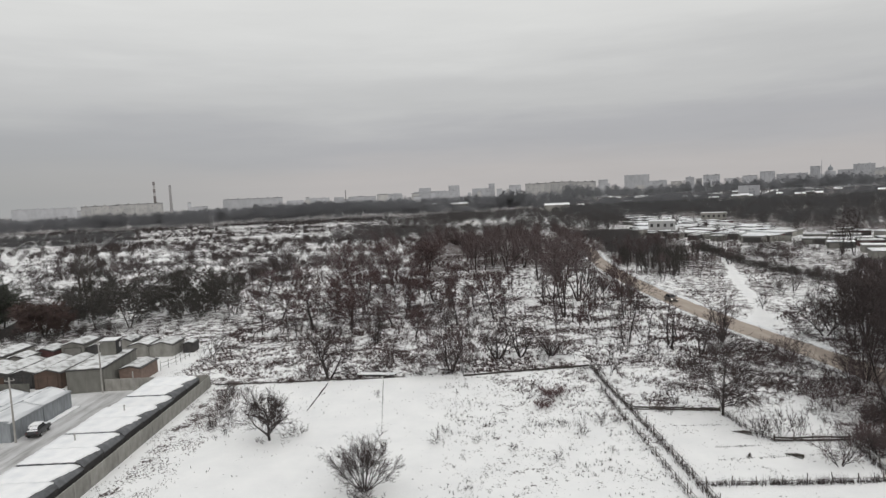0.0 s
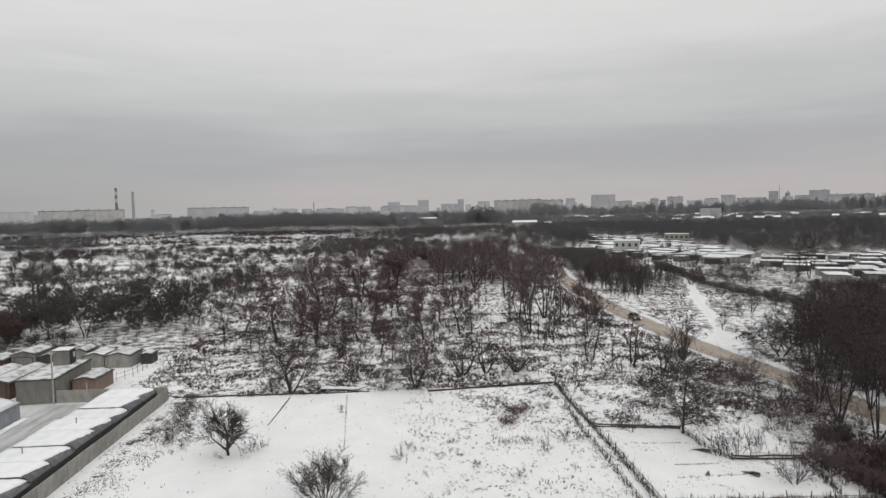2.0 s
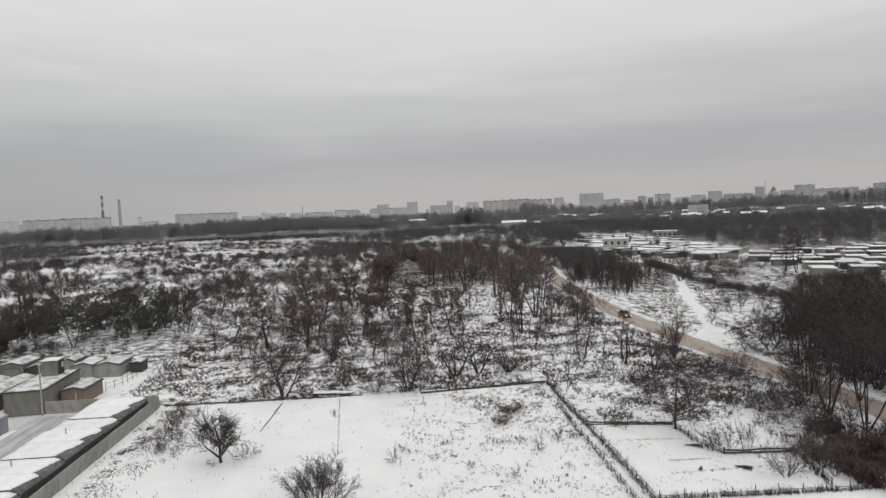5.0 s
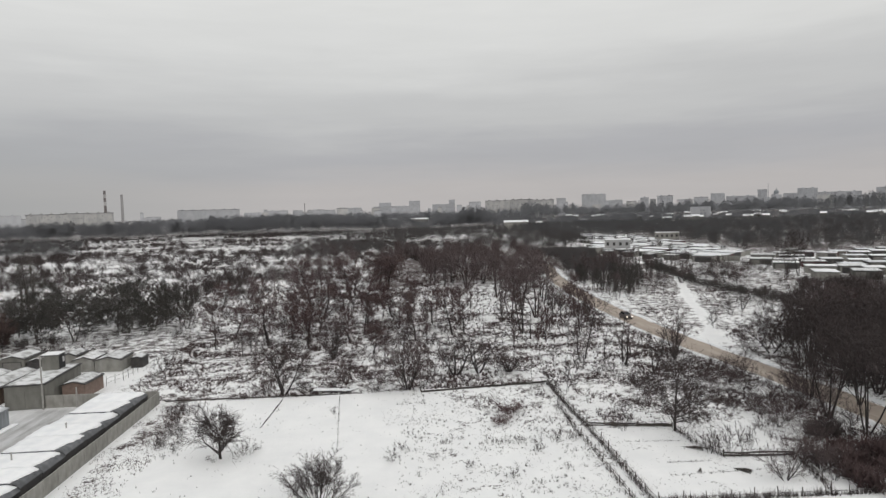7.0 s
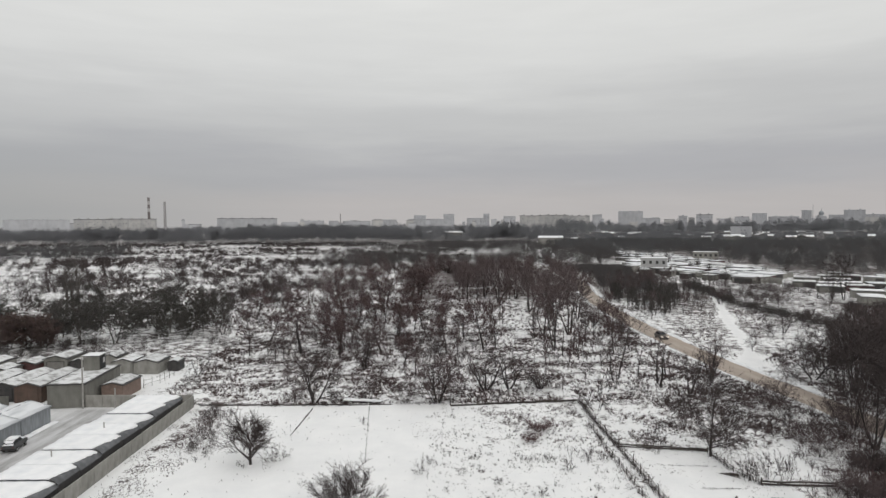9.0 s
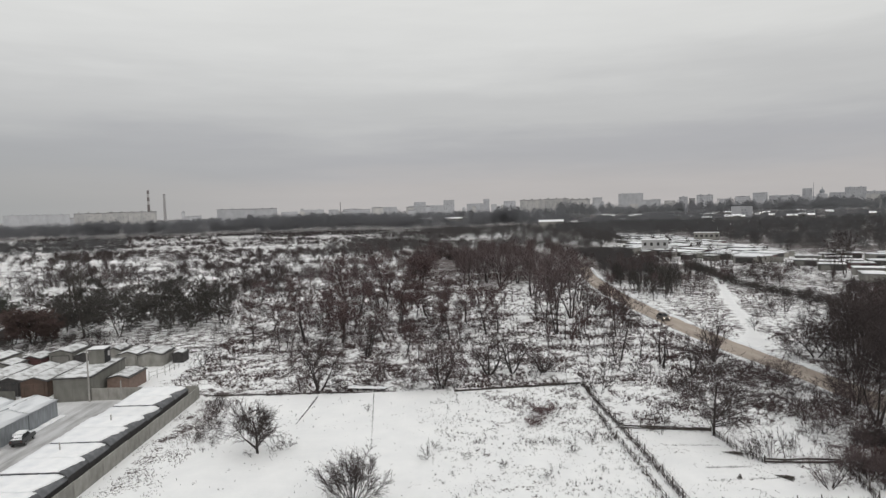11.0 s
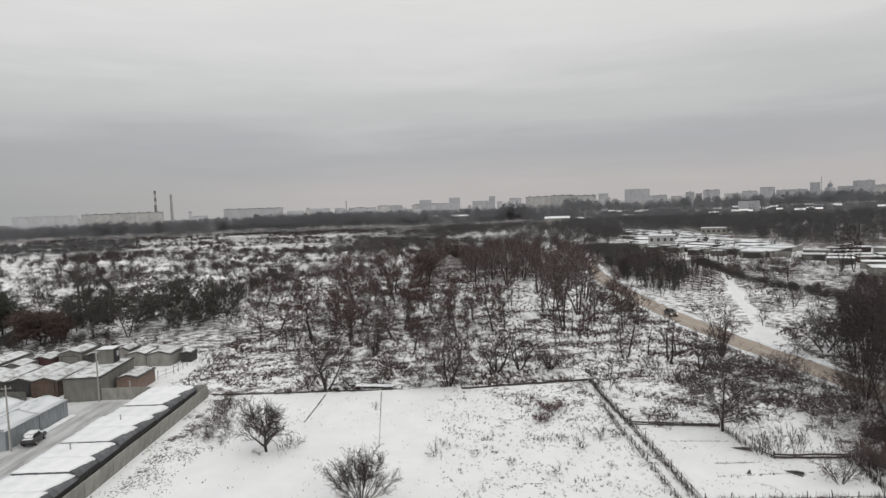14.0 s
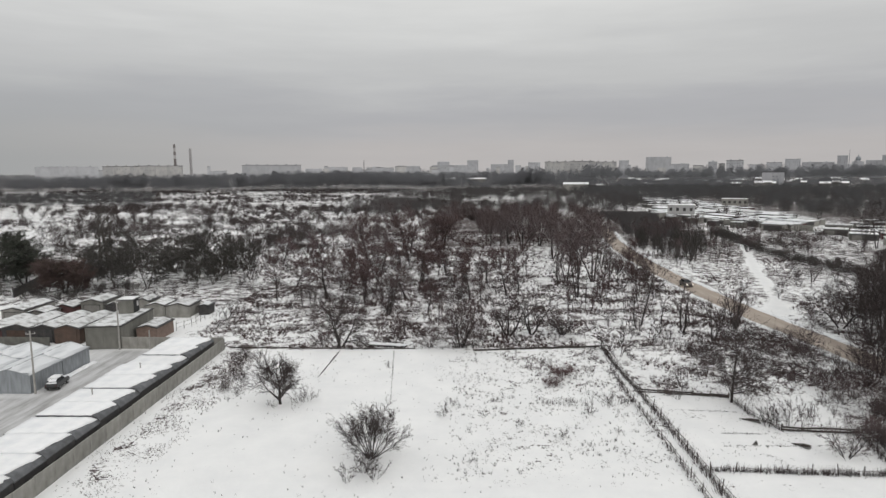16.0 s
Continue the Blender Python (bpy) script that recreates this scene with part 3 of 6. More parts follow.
garage(-55.8, -52.3, 107.4, 112.2, 1.9, 0.55, "y", M_CONCRETE, "grey plastered garage with a snowy gable roof", 89, door="-y", door_mat=M_CONCRETE, **THIN)
garage(-51.9, -47.7, 106.8, 111.8, 1.9, 0.6, "y", M_CONCRETE, "grey garage with a snowy gable roof beside the wild ground", 93, **THIN)
garage(-46.9, -45.0, 109.0, 111.6, 1.5, 0.3, "y", M_METAL_DARK, "small dark shed with a snowy roof beside the wild ground", 94, name="shed", **THIN)


def wall_foot_drift():
    """A low drift of snow along the foot of the grey garages."""
    bm = lumpy_slab(random.Random(31), -50.0, -49.2, 73.4, 81.0, lambda x, y: 0.0, 0.26, 0.06, 4, 14)
    me = bpy.data.meshes.new("snow_bank")
    bm.to_mesh(me)
    bm.free()
    me.materials.append(M_SNOW)
    tagged(new("snow_bank", me), "low drift of clean snow along grey garages", "snow bank", kind="structure")


wall_foot_drift()


def roof_cabin():
    """A boxy cabin standing on the tall garage's roof."""
    ob = holder("roof_cabin", "grey boxy cabin with a dark sheet for the shaded open side on a garage roof", "cabin", (-52.7, 96.3, 3.30), 6.0)
    part("wall", boxes((-1.2, 1.1, -1.2, 1.2, 0, 2.35)), M_CONCRETE_STAINED, ob)
    # near-black sheet on the solid wall stands for the shade inside
    part("opening", boxes((1.102, 1.14, -1.0, 1.0, 0.15, 2.25)), M_DARK, ob, "dark sheet for the shaded open side")
    part("window", boxes((1.142, 1.17, 0.1, 0.75, 1.1, 1.9)), M_STRIPE_WHITE, ob, "pale window in the dark side")
    part("roof", boxes((-1.35, 1.3, -1.35, 1.35, 2.354, 2.46)), M_FELT, ob)
    part("snow_cover", lumpy_slab(random.Random(5), -1.3, 1.25, -1.3, 1.3, lambda x, y: 2.46, 0.12, 0.03, 5, 5), M_SNOW, ob)


roof_cabin()


def wall_run(name, label, a, b, height, thick, panel, mat):
    """A wall of concrete panels between posts, from a to b on the plan."""
    (ax, ay), (bx, by) = a, b
    length = math.hypot(bx - ax, by - ay)
    ob = holder(name, label, "wall", (ax, ay, 0), math.degrees(math.atan2(by - ay, bx - ax)), kind="structure")
    n = max(1, round(length / panel))
    step = length / n
    slab = mesh_box("panel", 0.06, step - 0.06, -thick / 2, thick / 2, -0.3, height, mat, 0.012)
    post = mesh_box("post", -0.055, 0.055, -thick / 2 - 0.006, thick / 2 + 0.006, -0.3, height + 0.02, mat, 0.012)
    rng = random.Random(len(name) + int(length))
    for i in range(n):
        o = part_mesh("panel", slab, ob)
        o.matrix_basis = pose(i * step, rng.uniform(-0.015, 0.015), rng.uniform(-0.04, 0.02), 0, 0, rng.uniform(-0.2, 0.2))
    for i in range(n + 1):
        o = part_mesh("post", post, ob)
        o.matrix_basis = pose(i * step, 0, 0)
    return ob


def mesh_box(name, x0, x1, y0, y1, z0, z1, mat, bevel=0.0):
    bm = bmesh.new()
    box(bm, x0, x1, y0, y1, z0, z1, bevel)
    me = bpy.data.meshes.new(name)
    bm.to_mesh(me)
    bm.free()
    me.materials.append(mat)
    return me


wall_run("wall_yard", "weathered grey concrete panel wall along the snowy field", (-34.05, 36.0), (-34.05, 87.2), 1.6, 0.14, 2.5, M_CONCRETE)
wall_run("wall_yard_end", "grey concrete panel wall closing the garage yard", (-34.3, 87.4), (-49.6, 87.6), 1.75, 0.14, 2.5, M_CONCRETE_LIGHT)
wall_run("wall_back", "low grey concrete wall before dark garages", (-61.2, 88.9), (-78.0, 89.8), 1.25, 0.14, 2.5, M_CONCRETE_OLD)
wall_run("wall_far", "dark low boundary wall among trees", (-92.0, 124.0), (-97.5, 141.0), 1.8, 0.2, 3.0, M_METAL_DARK)


def pole(x, y, h, arm):
    ob = holder("utility_pole", "pale grey wooden utility pole with a short crossarm standing in snow", "pole", (x, y, 0), 20, "poles of the yard")
    bm = bmesh.new()
    bmesh.ops.create_cone(bm, cap_ends=True, segments=8, radius1=0.13, radius2=0.085, depth=h + 0.3, matrix=Matrix.Translation((0, 0, h / 2 - 0.15)))
    part("post", bm, M_POLE, ob)
    if arm:
        part("crossarm", boxes((-0.5, 0.5, 0.09, 0.16, h - 0.45, h - 0.36)), M_POLE, ob)
        bm = bmesh.new()
        for x in (-0.42, 0.42):
            bmesh.ops.create_cone(bm, cap_ends=True, segments=6, radius1=0.04, radius2=0.025, depth=0.14, matrix=Matrix.Translation((x, 0.125, h - 0.286)))
        part("insulator", bm, M_STRIPE_WHITE, ob)


pole(-49.7, 69.0, 7.6, True)
pole(-49.45, 87.0, 7.6, True)
pole(-43.5, 84.2, 3.6, False)


# ---- cars ----
def car(name, label, x, y, turn, paint, snowed, lamps):
    ob = holder(name, label, "car", (x, y, 0.09), turn)
    bm = bmesh.new()
    prism(bm, [(-2.1, 0.32), (2.1, 0.32), (2.16, 0.62), (2.02, 0.84), (1.0, 0.93), (-1.3, 0.96), (-2.05, 0.92), (-2.16, 0.6)], "x", -0.82, 0.82)
    for v in bm.verts:
        if v.co.z > 0.8:
            v.co.x *= 0.93
    bmesh.ops.rotate(bm, verts=bm.verts, cent=(0, 0, 0), matrix=Matrix.Rotation(0, 3, "Z"))
    bmesh.ops.bevel(bm, geom=list(bm.edges), offset=0.05, segments=2, affect="EDGES")
    part("body", bm, paint, ob)
    bm = bmesh.new()
    prism(bm, [(-1.85, 0.955), (1.0, 0.925), (0.35, 1.40), (-1.25, 1.43)], "x", -0.70, 0.70)
    for v in bm.verts:
        if v.co.z > 1.2:
            v.co.x *= 0.82
    bmesh.ops.bevel(bm, geom=list(bm.edges), offset=0.03, segments=1, affect="EDGES")
    part("cabin_glass", bm, M_GLASS_DARK, ob, "dark window glass")
    bm = boxes((-0.62, 0.62, -1.22, 0.36, 1.432, 1.47))
    bmesh.ops.bevel(bm, geom=list(bm.edges), offset=0.015, segments=1, affect="EDGES")
    part("roof", bm, paint, ob)
    for sx in (-1, 1):
        for sy in (-1.32, 1.36):
            wheel = boxes()
            bmesh.ops.create_cone(wheel, cap_ends=True, segments=18, radius1=0.31, radius2=0.31, depth=0.2,
                                  matrix=Matrix.Translation((sx * 0.76, sy, 0.22)) @ Matrix.Rotation(radians(90), 4, "Y"))
            tyre = part("wheel", wheel, M_TYRE, ob)
            rim = boxes()
            bmesh.ops.create_cone(rim, cap_ends=True, segments=14, radius1=0.19, radius2=0.17, depth=0.03,
                                  matrix=Matrix.Translation((sx * 0.872, sy, 0.22)) @ Matrix.Rotation(radians(90), 4, "Y"))
            part("rim", rim, M_RIM, tyre)
        part("headlight", boxes((sx * 0.6 - 0.16, sx * 0.6 + 0.16, 2.13, 2.2, 0.6, 0.76)), M_LAMP if lamps else M_RIM, ob, "lit headlight" if lamps else "")
        part("tail_light", boxes((sx * 0.66 - 0.1, sx * 0.66 + 0.1, -2.19, -2.13, 0.62, 0.8)), M_RED, ob)
    part("bumper", boxes((-0.8, 0.8, 2.135, 2.24, 0.34, 0.5), (-0.8, 0.8, -2.24, -2.135, 0.34, 0.5)), M_TYRE, ob)
    if snowed:
        rng = random.Random(3)
        part("snow_cover", lumpy_slab(rng, -0.64, 0.64, -1.30, 0.46, lambda a, b: 1.471, 0.2, 0.02, 5, 5), M_SNOW, ob, "snow on the roof")
        part("snow_cover", lumpy_slab(rng, -0.68, 0.68, 0.98, 2.0, lambda a, b: 0.935 - 0.07 * (b - 0.98), 0.16, 0.015, 5, 4), M_SNOW, ob, "snow on the bonnet")
        part("snow_cover", lumpy_slab(rng, -0.66, 0.66, -2.05, -1.72, lambda a, b: 0.95, 0.15, 0.015, 5, 3), M_SNOW, ob, "snow on the boot lid")
        part("snow_cover", lumpy_slab(rng, -0.58, 0.58, -1.72, -1.30, lambda a, b: 0.97 + 1.05 * (b + 1.72), 0.08, 0.01, 5, 4), M_SNOW, ob, "snow on the rear window")
        part("snow_cover", lumpy_slab(rng, -0.6, 0.6, 0.42, 0.95, lambda a, b: 1.40 - 0.84 * (b - 0.42), 0.07, 0.01, 5, 4), M_SNOW, ob, "snow on the windscreen")
    return ob


car("car", "dark car under fresh snow parked beside grey garages", -48.6, 71.4, 10, M_CAR_DARK, True, False).scale = (0.86, 0.78, 0.84)
car("car", "muddy dark car with lit headlights on the slushy lane", 51.1, 136.0, 180, M_CAR_BROWN, False, True)


# ---- trees ----
def tube(verts, faces, p0, p1, r0, r1, sides):
    d = (p1 - p0)
    if d.length < 1e-6:
        return
    d.normalize()
    a = d.orthogonal().normalized()
    b = d.cross(a)
    base = len(verts)
    for p, r in ((p0, r0), (p1, r1)):
        for i in range(sides):
            t = 2 * math.pi * i / sides
            verts.append(p + a * (r * math.cos(t)) + b * (r * math.sin(t)))
    for i in range(sides):
        j = (i + 1) % sides
        faces.append((base + i, base + j, base + sides + j, base + sides + i))


def twig(verts, faces, p0, p1, r, rng):
    """A slim tapered twig."""
    side = (p1 - p0).cross(Vector((rng.gauss(0, 1), rng.gauss(0, 1), rng.gauss(0, 1))))
    side = side.normalized() * r
    base = len(verts)
    verts += [p0 - side, p0 + side, p1]
    faces.append((base, base + 1, base + 2))


def tree_meshes(seed, height, style):
    """Skeleton of a bare tree. Returns wood and twig geometry."""
    rng = random.Random(seed)
    wood, crown = ([], []), ([], [])
    s = style

    def wander(d, amount):
        return (d + Vector((rng.gauss(0, amount), rng.gauss(0, amount), rng.gauss(0, amount * 0.6)))).normalized()

    def aside(d, angle):
        a = d.orthogonal().normalized()
        a.rotate(Matrix.Rotation(rng.uniform(0, 6.283), 3, d))
        return (d * math.cos(angle) + a * math.sin(angle)).normalized()

    def chain(p, d, length, r, segs, up, into, sides, bend, taper=0.35):
        pts = [p.copy()]
        for i in range(segs):
            d = wander(d, bend)
            d = (d + Vector((0, 0, up))).normalized()
            q = pts[-1] + d * (length / segs)
            tube(*into, pts[-1], q, r * (1 - (1 - taper) * i / segs), r * (1 - (1 - taper) * (i + 1) / segs), sides)
            pts.append(q)
        return pts

    def at(pts, f):
        k = min(int(f * (len(pts) - 1)), len(pts) - 2)
        u = f * (len(pts) - 1) - k
        return pts[k].lerp(pts[k + 1], u), (pts[k + 1] - pts[k]).normalized()

    many = s["stems"] > 1
    for st in range(s["stems"]):
        lean = s["lean"] * (rng.uniform(0.05 if s["stems"] > 9 else 0.4, 1.0) if many else 0.3)
        az = 6.283 * st / s["stems"] + rng.uniform(-0.4, 0.4) if many else rng.uniform(0, 6.283)
        d0 = Vector((math.sin(lean) * math.cos(az), math.sin(lean) * math.sin(az), math.cos(lean)))
        hh = height * (rng.uniform(0.75, 1.0) if many else 0.9)
        r0 = s["girth"] * height * (0.6 if many else 1.0)
        start = Vector((math.cos(az) * 0.12, math.sin(az) * 0.12, -0.25)) if many else Vector((0, 0, -0.25))
        trunk = chain(start, d0, hh, r0, 5 if many else 7, 0.05, wood, 4 if many else 5, s["bend"] * 0.6, 0.15)
        for l in range(s["limbs"]):
            f = s["clear"] + (0.97 - s["clear"]) * (l + rng.random()) / s["limbs"]
            p, d = at(trunk, min(f, 0.985))
            u = (f - s["clear"]) / (1 - s["clear"])
            form = 0.62 + 1.7 * u * (1 - u) if s["dome"] else 1.0
            ll = height * s["spread"] * form * (1.0 - s["cone"] * u) * rng.uniform(0.7, 1.2)
            limb = chain(p, aside(d, s["angle"] * rng.uniform(0.75, 1.25)), ll, r0 * 0.5 * (1.15 - f), 2 if many else 3, s["up"], wood, 3, s["bend"], 0.25)
            for b in range(s["subs"]):
                p, d = at(limb, 0.2 + 0.78 * (b + rng.random()) / s["subs"])
                sl = ll * rng.uniform(0.4, 0.75)
                e = (wander(aside(d, rng.uniform(0.45, 1.0)), s["bend"]) + Vector((0, 0, s["up"]))).normalized()
                sub = [p, p + e * sl]
                twig(*crown, sub[0], sub[1], max(0.016, r0 * 0.16), rng)
                for t in range(s["twigs"]):
                    p, d = at(sub, 0.08 + 0.9 * (t + rng.random()) / s["twigs"])
                    d = (wander(aside(d, rng.uniform(0.35, 0.95)), 0.1) + Vector((0, 0, s["up"]))).normalized()
                    tl = sl * rng.uniform(0.35, 0.8)
                    twig(*crown, p, p + d * tl, s["twig_r"], rng)
                    for k in range(s["fine"]):
                        q = p + d * tl * rng.uniform(0.2, 0.95)
                        twig(*crown, q, q + aside(d, rng.uniform(0.4, 0.95)) * tl * rng.uniform(0.35, 0.65), s["twig_r"] * 0.75, rng)
    return wood, crown


def form(stems, lean, girth, bend, clear, limbs, angle, up, spread, cone, subs, twigs, fine, twig_r, dome=False):
    return dict(stems=stems, lean=lean, girth=girth, bend=bend, clear=clear, limbs=limbs, angle=angle, up=up, spread=spread, cone=cone,
                subs=subs, twigs=twigs, fine=fine, twig_r=twig_r, dome=dome)


STYLES = {
    "tall": form(1, 0.15, 0.016, 0.10, 0.26, 16, 0.88, 0.09, 0.27, 0.25, 5, 8, 3, 0.042, True),
    "big": form(3, 0.17, 0.014, 0.09, 0.44, 8, 0.70, 0.13, 0.22, 0.2, 4, 7, 3, 0.036, True),
    "broad": form(4, 0.30, 0.0135, 0.10, 0.30, 7, 0.62, 0.15, 0.30, 0.4, 4, 6, 3, 0.027),
    "open": form(1, 0.10, 0.013, 0.12, 0.38, 20, 1.15, 0.08, 0.34, 0.35, 5, 4, 2, 0.020, True),
    "spread": form(2, 0.55, 0.034, 0.20, 0.14, 9, 0.85, 0.13, 0.46, 0.4, 4, 4, 2, 0.032),
    "crook": form(3, 0.62, 0.052, 0.22, 0.16, 7, 0.85, 0.12, 0.40, 0.3, 4, 4, 2, 0.036),
    "round": form(2, 0.22, 0.018, 0.11, 0.12, 12, 0.85, 0.10, 0.32, 0.2, 5, 7, 3, 0.050, True),
    "sapling": form(1, 0.15, 0.012, 0.08, 0.2, 9, 0.55, 0.18, 0.24, 0.6, 3, 4, 1, 0.028),
    "poplar": form(1, 0.08, 0.012, 0.05, 0.12, 22, 0.40, 0.22, 0.13, 0.3, 3, 4, 1, 0.03),
    "shrub": form(5, 0.85, 0.018, 0.14, 0.12, 4, 0.65, 0.14, 0.40, 0.4, 3, 4, 2, 0.028),
    "bush": form(6, 0.75, 0.018, 0.16, 0.10, 6, 0.75, 0.11, 0.38, 0.3, 3, 5, 2, 0.024),
    "column": form(5, 0.28, 0.03, 0.10, 0.05, 12, 0.55, 0.14, 0.22, 0.2, 4, 5, 3, 0.024),
    "vase": form(20, 1.15, 0.019, 0.03, 0.30, 8, 0.36, 0.07, 0.30, 0.3, 5, 4, 2, 0.018),
    "corner": form(1, 0.15, 0.020, 0.13, 0.10, 28, 1.05, 0.07, 0.50, 0.35, 8, 6, 3, 0.022),
    "apple": form(1, 0.3, 0.036, 0.17, 0.14, 28, 1.0, 0.10, 0.56, 0.45, 9, 6, 3, 0.022),
}
STYLES["stem"] = STYLES["sapling"]


def tree(name, label, seed, height, style, bark, twigs, at, group, leaves=None, leaf_count=1300, size=0.085, says="sparse withered leaves"):
    wood, crown = tree_meshes(seed, height, STYLES[style])
    ob = holder(name, label, "tree" if "tree" in name or name == "sapling" else "shrub", at, 0, group)
    part_mesh("trunk", mesh_of("trunk", *wood, bark, True), ob)
    part_mesh("crown", mesh_of("crown", *crown, twigs), ob)
    if leaves:
        r = np.random.default_rng(seed)
        src = np.array([tuple(v) for v in crown[0]])
        pick = src[r.integers(0, len(src), leaf_count)] + r.normal(0, 0.15, (leaf_count, 3))
        a, b = r.normal(0, size, (leaf_count, 3)), r.normal(0, size, (leaf_count, 3))
        part_mesh("leaves", tri_mesh("leaves", np.stack([pick, pick + a, pick + b], 1), leaves), ob, says)
    return ob


def reach_of(ob):
    """How far a tree's crown spreads from its foot, but for its longest twigs, and how high it stands."""
    me = ob.children[1].data
    co = np.empty(len(me.vertices) * 3, dtype=np.float32)
    me.vertices.foreach_get("co", co)
    co = co.reshape(-1, 3)
    return float(np.percentile(np.hypot(co[:, 0], co[:, 1]), 94)), float(np.percentile(co[:, 2], 99.5))


PLACED = []   # where trees already stand, to keep the scattered ones apart
# lanes of open snow between the trees: from, to, half width
GAPS = ((17.0, 112, 29.0, 205, 2.4), (2.5, 160, 5.5, 310, 4.2), (9.0, 150, 12.0, 204, 2.6), (-46, 226, -38, 244, 7.0), (-44, 310, -34, 328, 9.0), (-12, 114, -20, 106, 3.5), (-36, 92, -26, 112, 5.0))


def in_gap(x, y):
    """True where the snow lies open."""
    hit = np.zeros(np.shape(x), dtype=bool)
    for ax, ay, bx, by, half in GAPS:
        dx, dy = bx - ax, by - ay
        t = np.clip(((x - ax) * dx + (y - ay) * dy) / (dx * dx + dy * dy), 0, 1)
        hit |= np.hypot(x - ax - t * dx, y - ay - t * dy) < half
    return hit


def plant(kinds, at, height, rng, width=None):
    """Copy one of the prepared trees to a place, at its height and breadth."""
    ob, (reach, h) = kinds[rng.randrange(len(kinds))]
    k = height / h
    wide = width / (2 * reach) if width else k * rng.uniform(0.9, 1.12)
    c = copy_thing(ob, pose(at[0], at[1], -0.02, rng.uniform(-3, 3), rng.uniform(-3, 3), rng.uniform(0, 360)))
    c.scale = (wide, wide, k)
    PLACED.append((at[0], at[1]))
    return c


WOODS = "bare trees of the wild ground"
# style: name, label, bark, twigs, height, places of the first ones
FIRST = {
    "tall": ("bare_tree", "bare tree with a rounded brown crown on snowy wild ground", M_BARK, M_TWIG_RED, 10.0, ((-8.0, 131.5), (13.0, 127.0), (-36.0, 121.0), (36.0, 121.0), (-20.0, 140.0))),
    "big": ("bare_tree", "tall bare tree with forked stems and a dense grey-brown crown", M_BARK, M_TWIG_BROWN, 12.0, ((40.0, 172.0), (15.0, 206.0), (35.0, 196.0))),
    "broad": ("bare_tree", "big bare tree with forked stems and brown twigs beside a lane", M_BARK, M_TWIG_DARK, 11.0, ((57.0, 72.0), (63.0, 90.0))),
    "open": ("bare_tree", "slender bare tree with an open airy crown beside a lane", M_BARK, M_TWIG_DARK, 12.0, ((30.9, 101.2),)),
    "spread": ("fruit_tree", "spreading bare tree with dark crooked limbs in snow", M_BARK, M_TWIG_DARK, 6.5, ((-21.0, 104.0), (39.0, 92.0), (-58.0, 170.0))),
    "crook": ("fruit_tree", "old bare tree with thick crooked dark limbs at the field's edge", M_BARK, M_TWIG_DARK, 6.5, ((-17.2, 88.6), (11.9, 95.5))),
    "round": ("bare_tree", "dense bare tree with an olive-grey rounded crown in snow", M_BARK_GREY, M_TWIG_OLIVE, 9.5, ((-67.0, 155.0), (-90.0, 166.0), (-52.0, 152.0))),
    "sapling": ("sapling", "slender bare sapling with few twigs in snow", M_BARK, M_TWIG_BROWN, 5.5, ((17.0, 101.0), (-24.0, 101.0), (30.5, 110.0))),
    "stem": ("bare_tree", "slender bare grey tree in a wood beside a lane", M_BARK, M_TWIG_OLIVE, 6.5, ((60.5, 166.0), (70.0, 190.0))),
    "poplar": ("bare_tree", "slim pale upright bare tree on snowy plots", M_BARK_GREY, M_TWIG_OLIVE, 14.0, ((-106.0, 180.0),)),
    "shrub": ("bare_shrub", "bare many-stemmed shrub with dark twigs in snow", M_BARK, M_TWIG_DARK, 2.6, ((-9.0, 93.0), (15.8, 94.5), (4.0, 91.5), (30.0, 91.0))),
    "bush": ("bare_shrub", "bushy bare shrub with many dark twigs down to the snow", M_BARK, M_TWIG_BROWN, 4.5, ((46.5, 84.0), (-9.5, 89.4))),
    "column": ("bare_tree", "stout bare tree overgrown with brown climbers beside a lane", M_BARK, M_TWIG_RED, 7.8, ((45.4, 98.8),)),
}
KINDS = {}
for style, (name, label, bark, twigs, h, spots) in FIRST.items():
    KINDS[style] = []
    for i, (x, y) in enumerate(spots):
        extra = dict(leaves=M_LEAF_OLIVE, leaf_count=1700, size=0.13, says="thin dull olive-brown leaves") if style == "round" else {}
        ob = tree(name, label, 100 + 17 * i + len(style), h, style, bark, twigs, (x, y, 0), WOODS, **extra)
        KINDS[style].append((ob, reach_of(ob)))
        PLACED.append((x, y))

# garden trees in the open field and at the plot's corner, and the trees that keep their leaves
tree("bush_tree", "bare vase-shaped bush with many upright dark stems in the snowy field", 301, 4.75, "vase", M_BARK, M_TWIG_DARK, (-7.8, 53.3, 0), "")
tree("apple_tree", "bare spreading apple tree with dark twigs in the snowy field", 305, 4.9, "apple", M_BARK, M_TWIG_DARK, (-19.7, 65.9, 0), "")
tree("bare_tree", "dense dark bare tree at the corner of a snowy garden plot", 317, 8.6, "corner", M_BARK, M_TWIG_DARK, (30.8, 66.9, 0), WOODS)
rust_tree = tree("bare_tree", "tree with withered rust-brown leaves beside the garages", 311, 7.0, "round", M_BARK, M_TWIG_RED, (-93.0, 136.0, 0), WOODS, M_LEAF_RUST, 6500, 0.085, "dense withered rust-brown leaves")
green_tree = tree("evergreen_tree", "dense dark green evergreen tree behind the garages", 331, 10.0, "round", M_BARK, M_TWIG_OLIVE, (-111.0, 154.2, 0), WOODS, M_LEAF_GREEN, 8000, 0.12, "dark green needles")
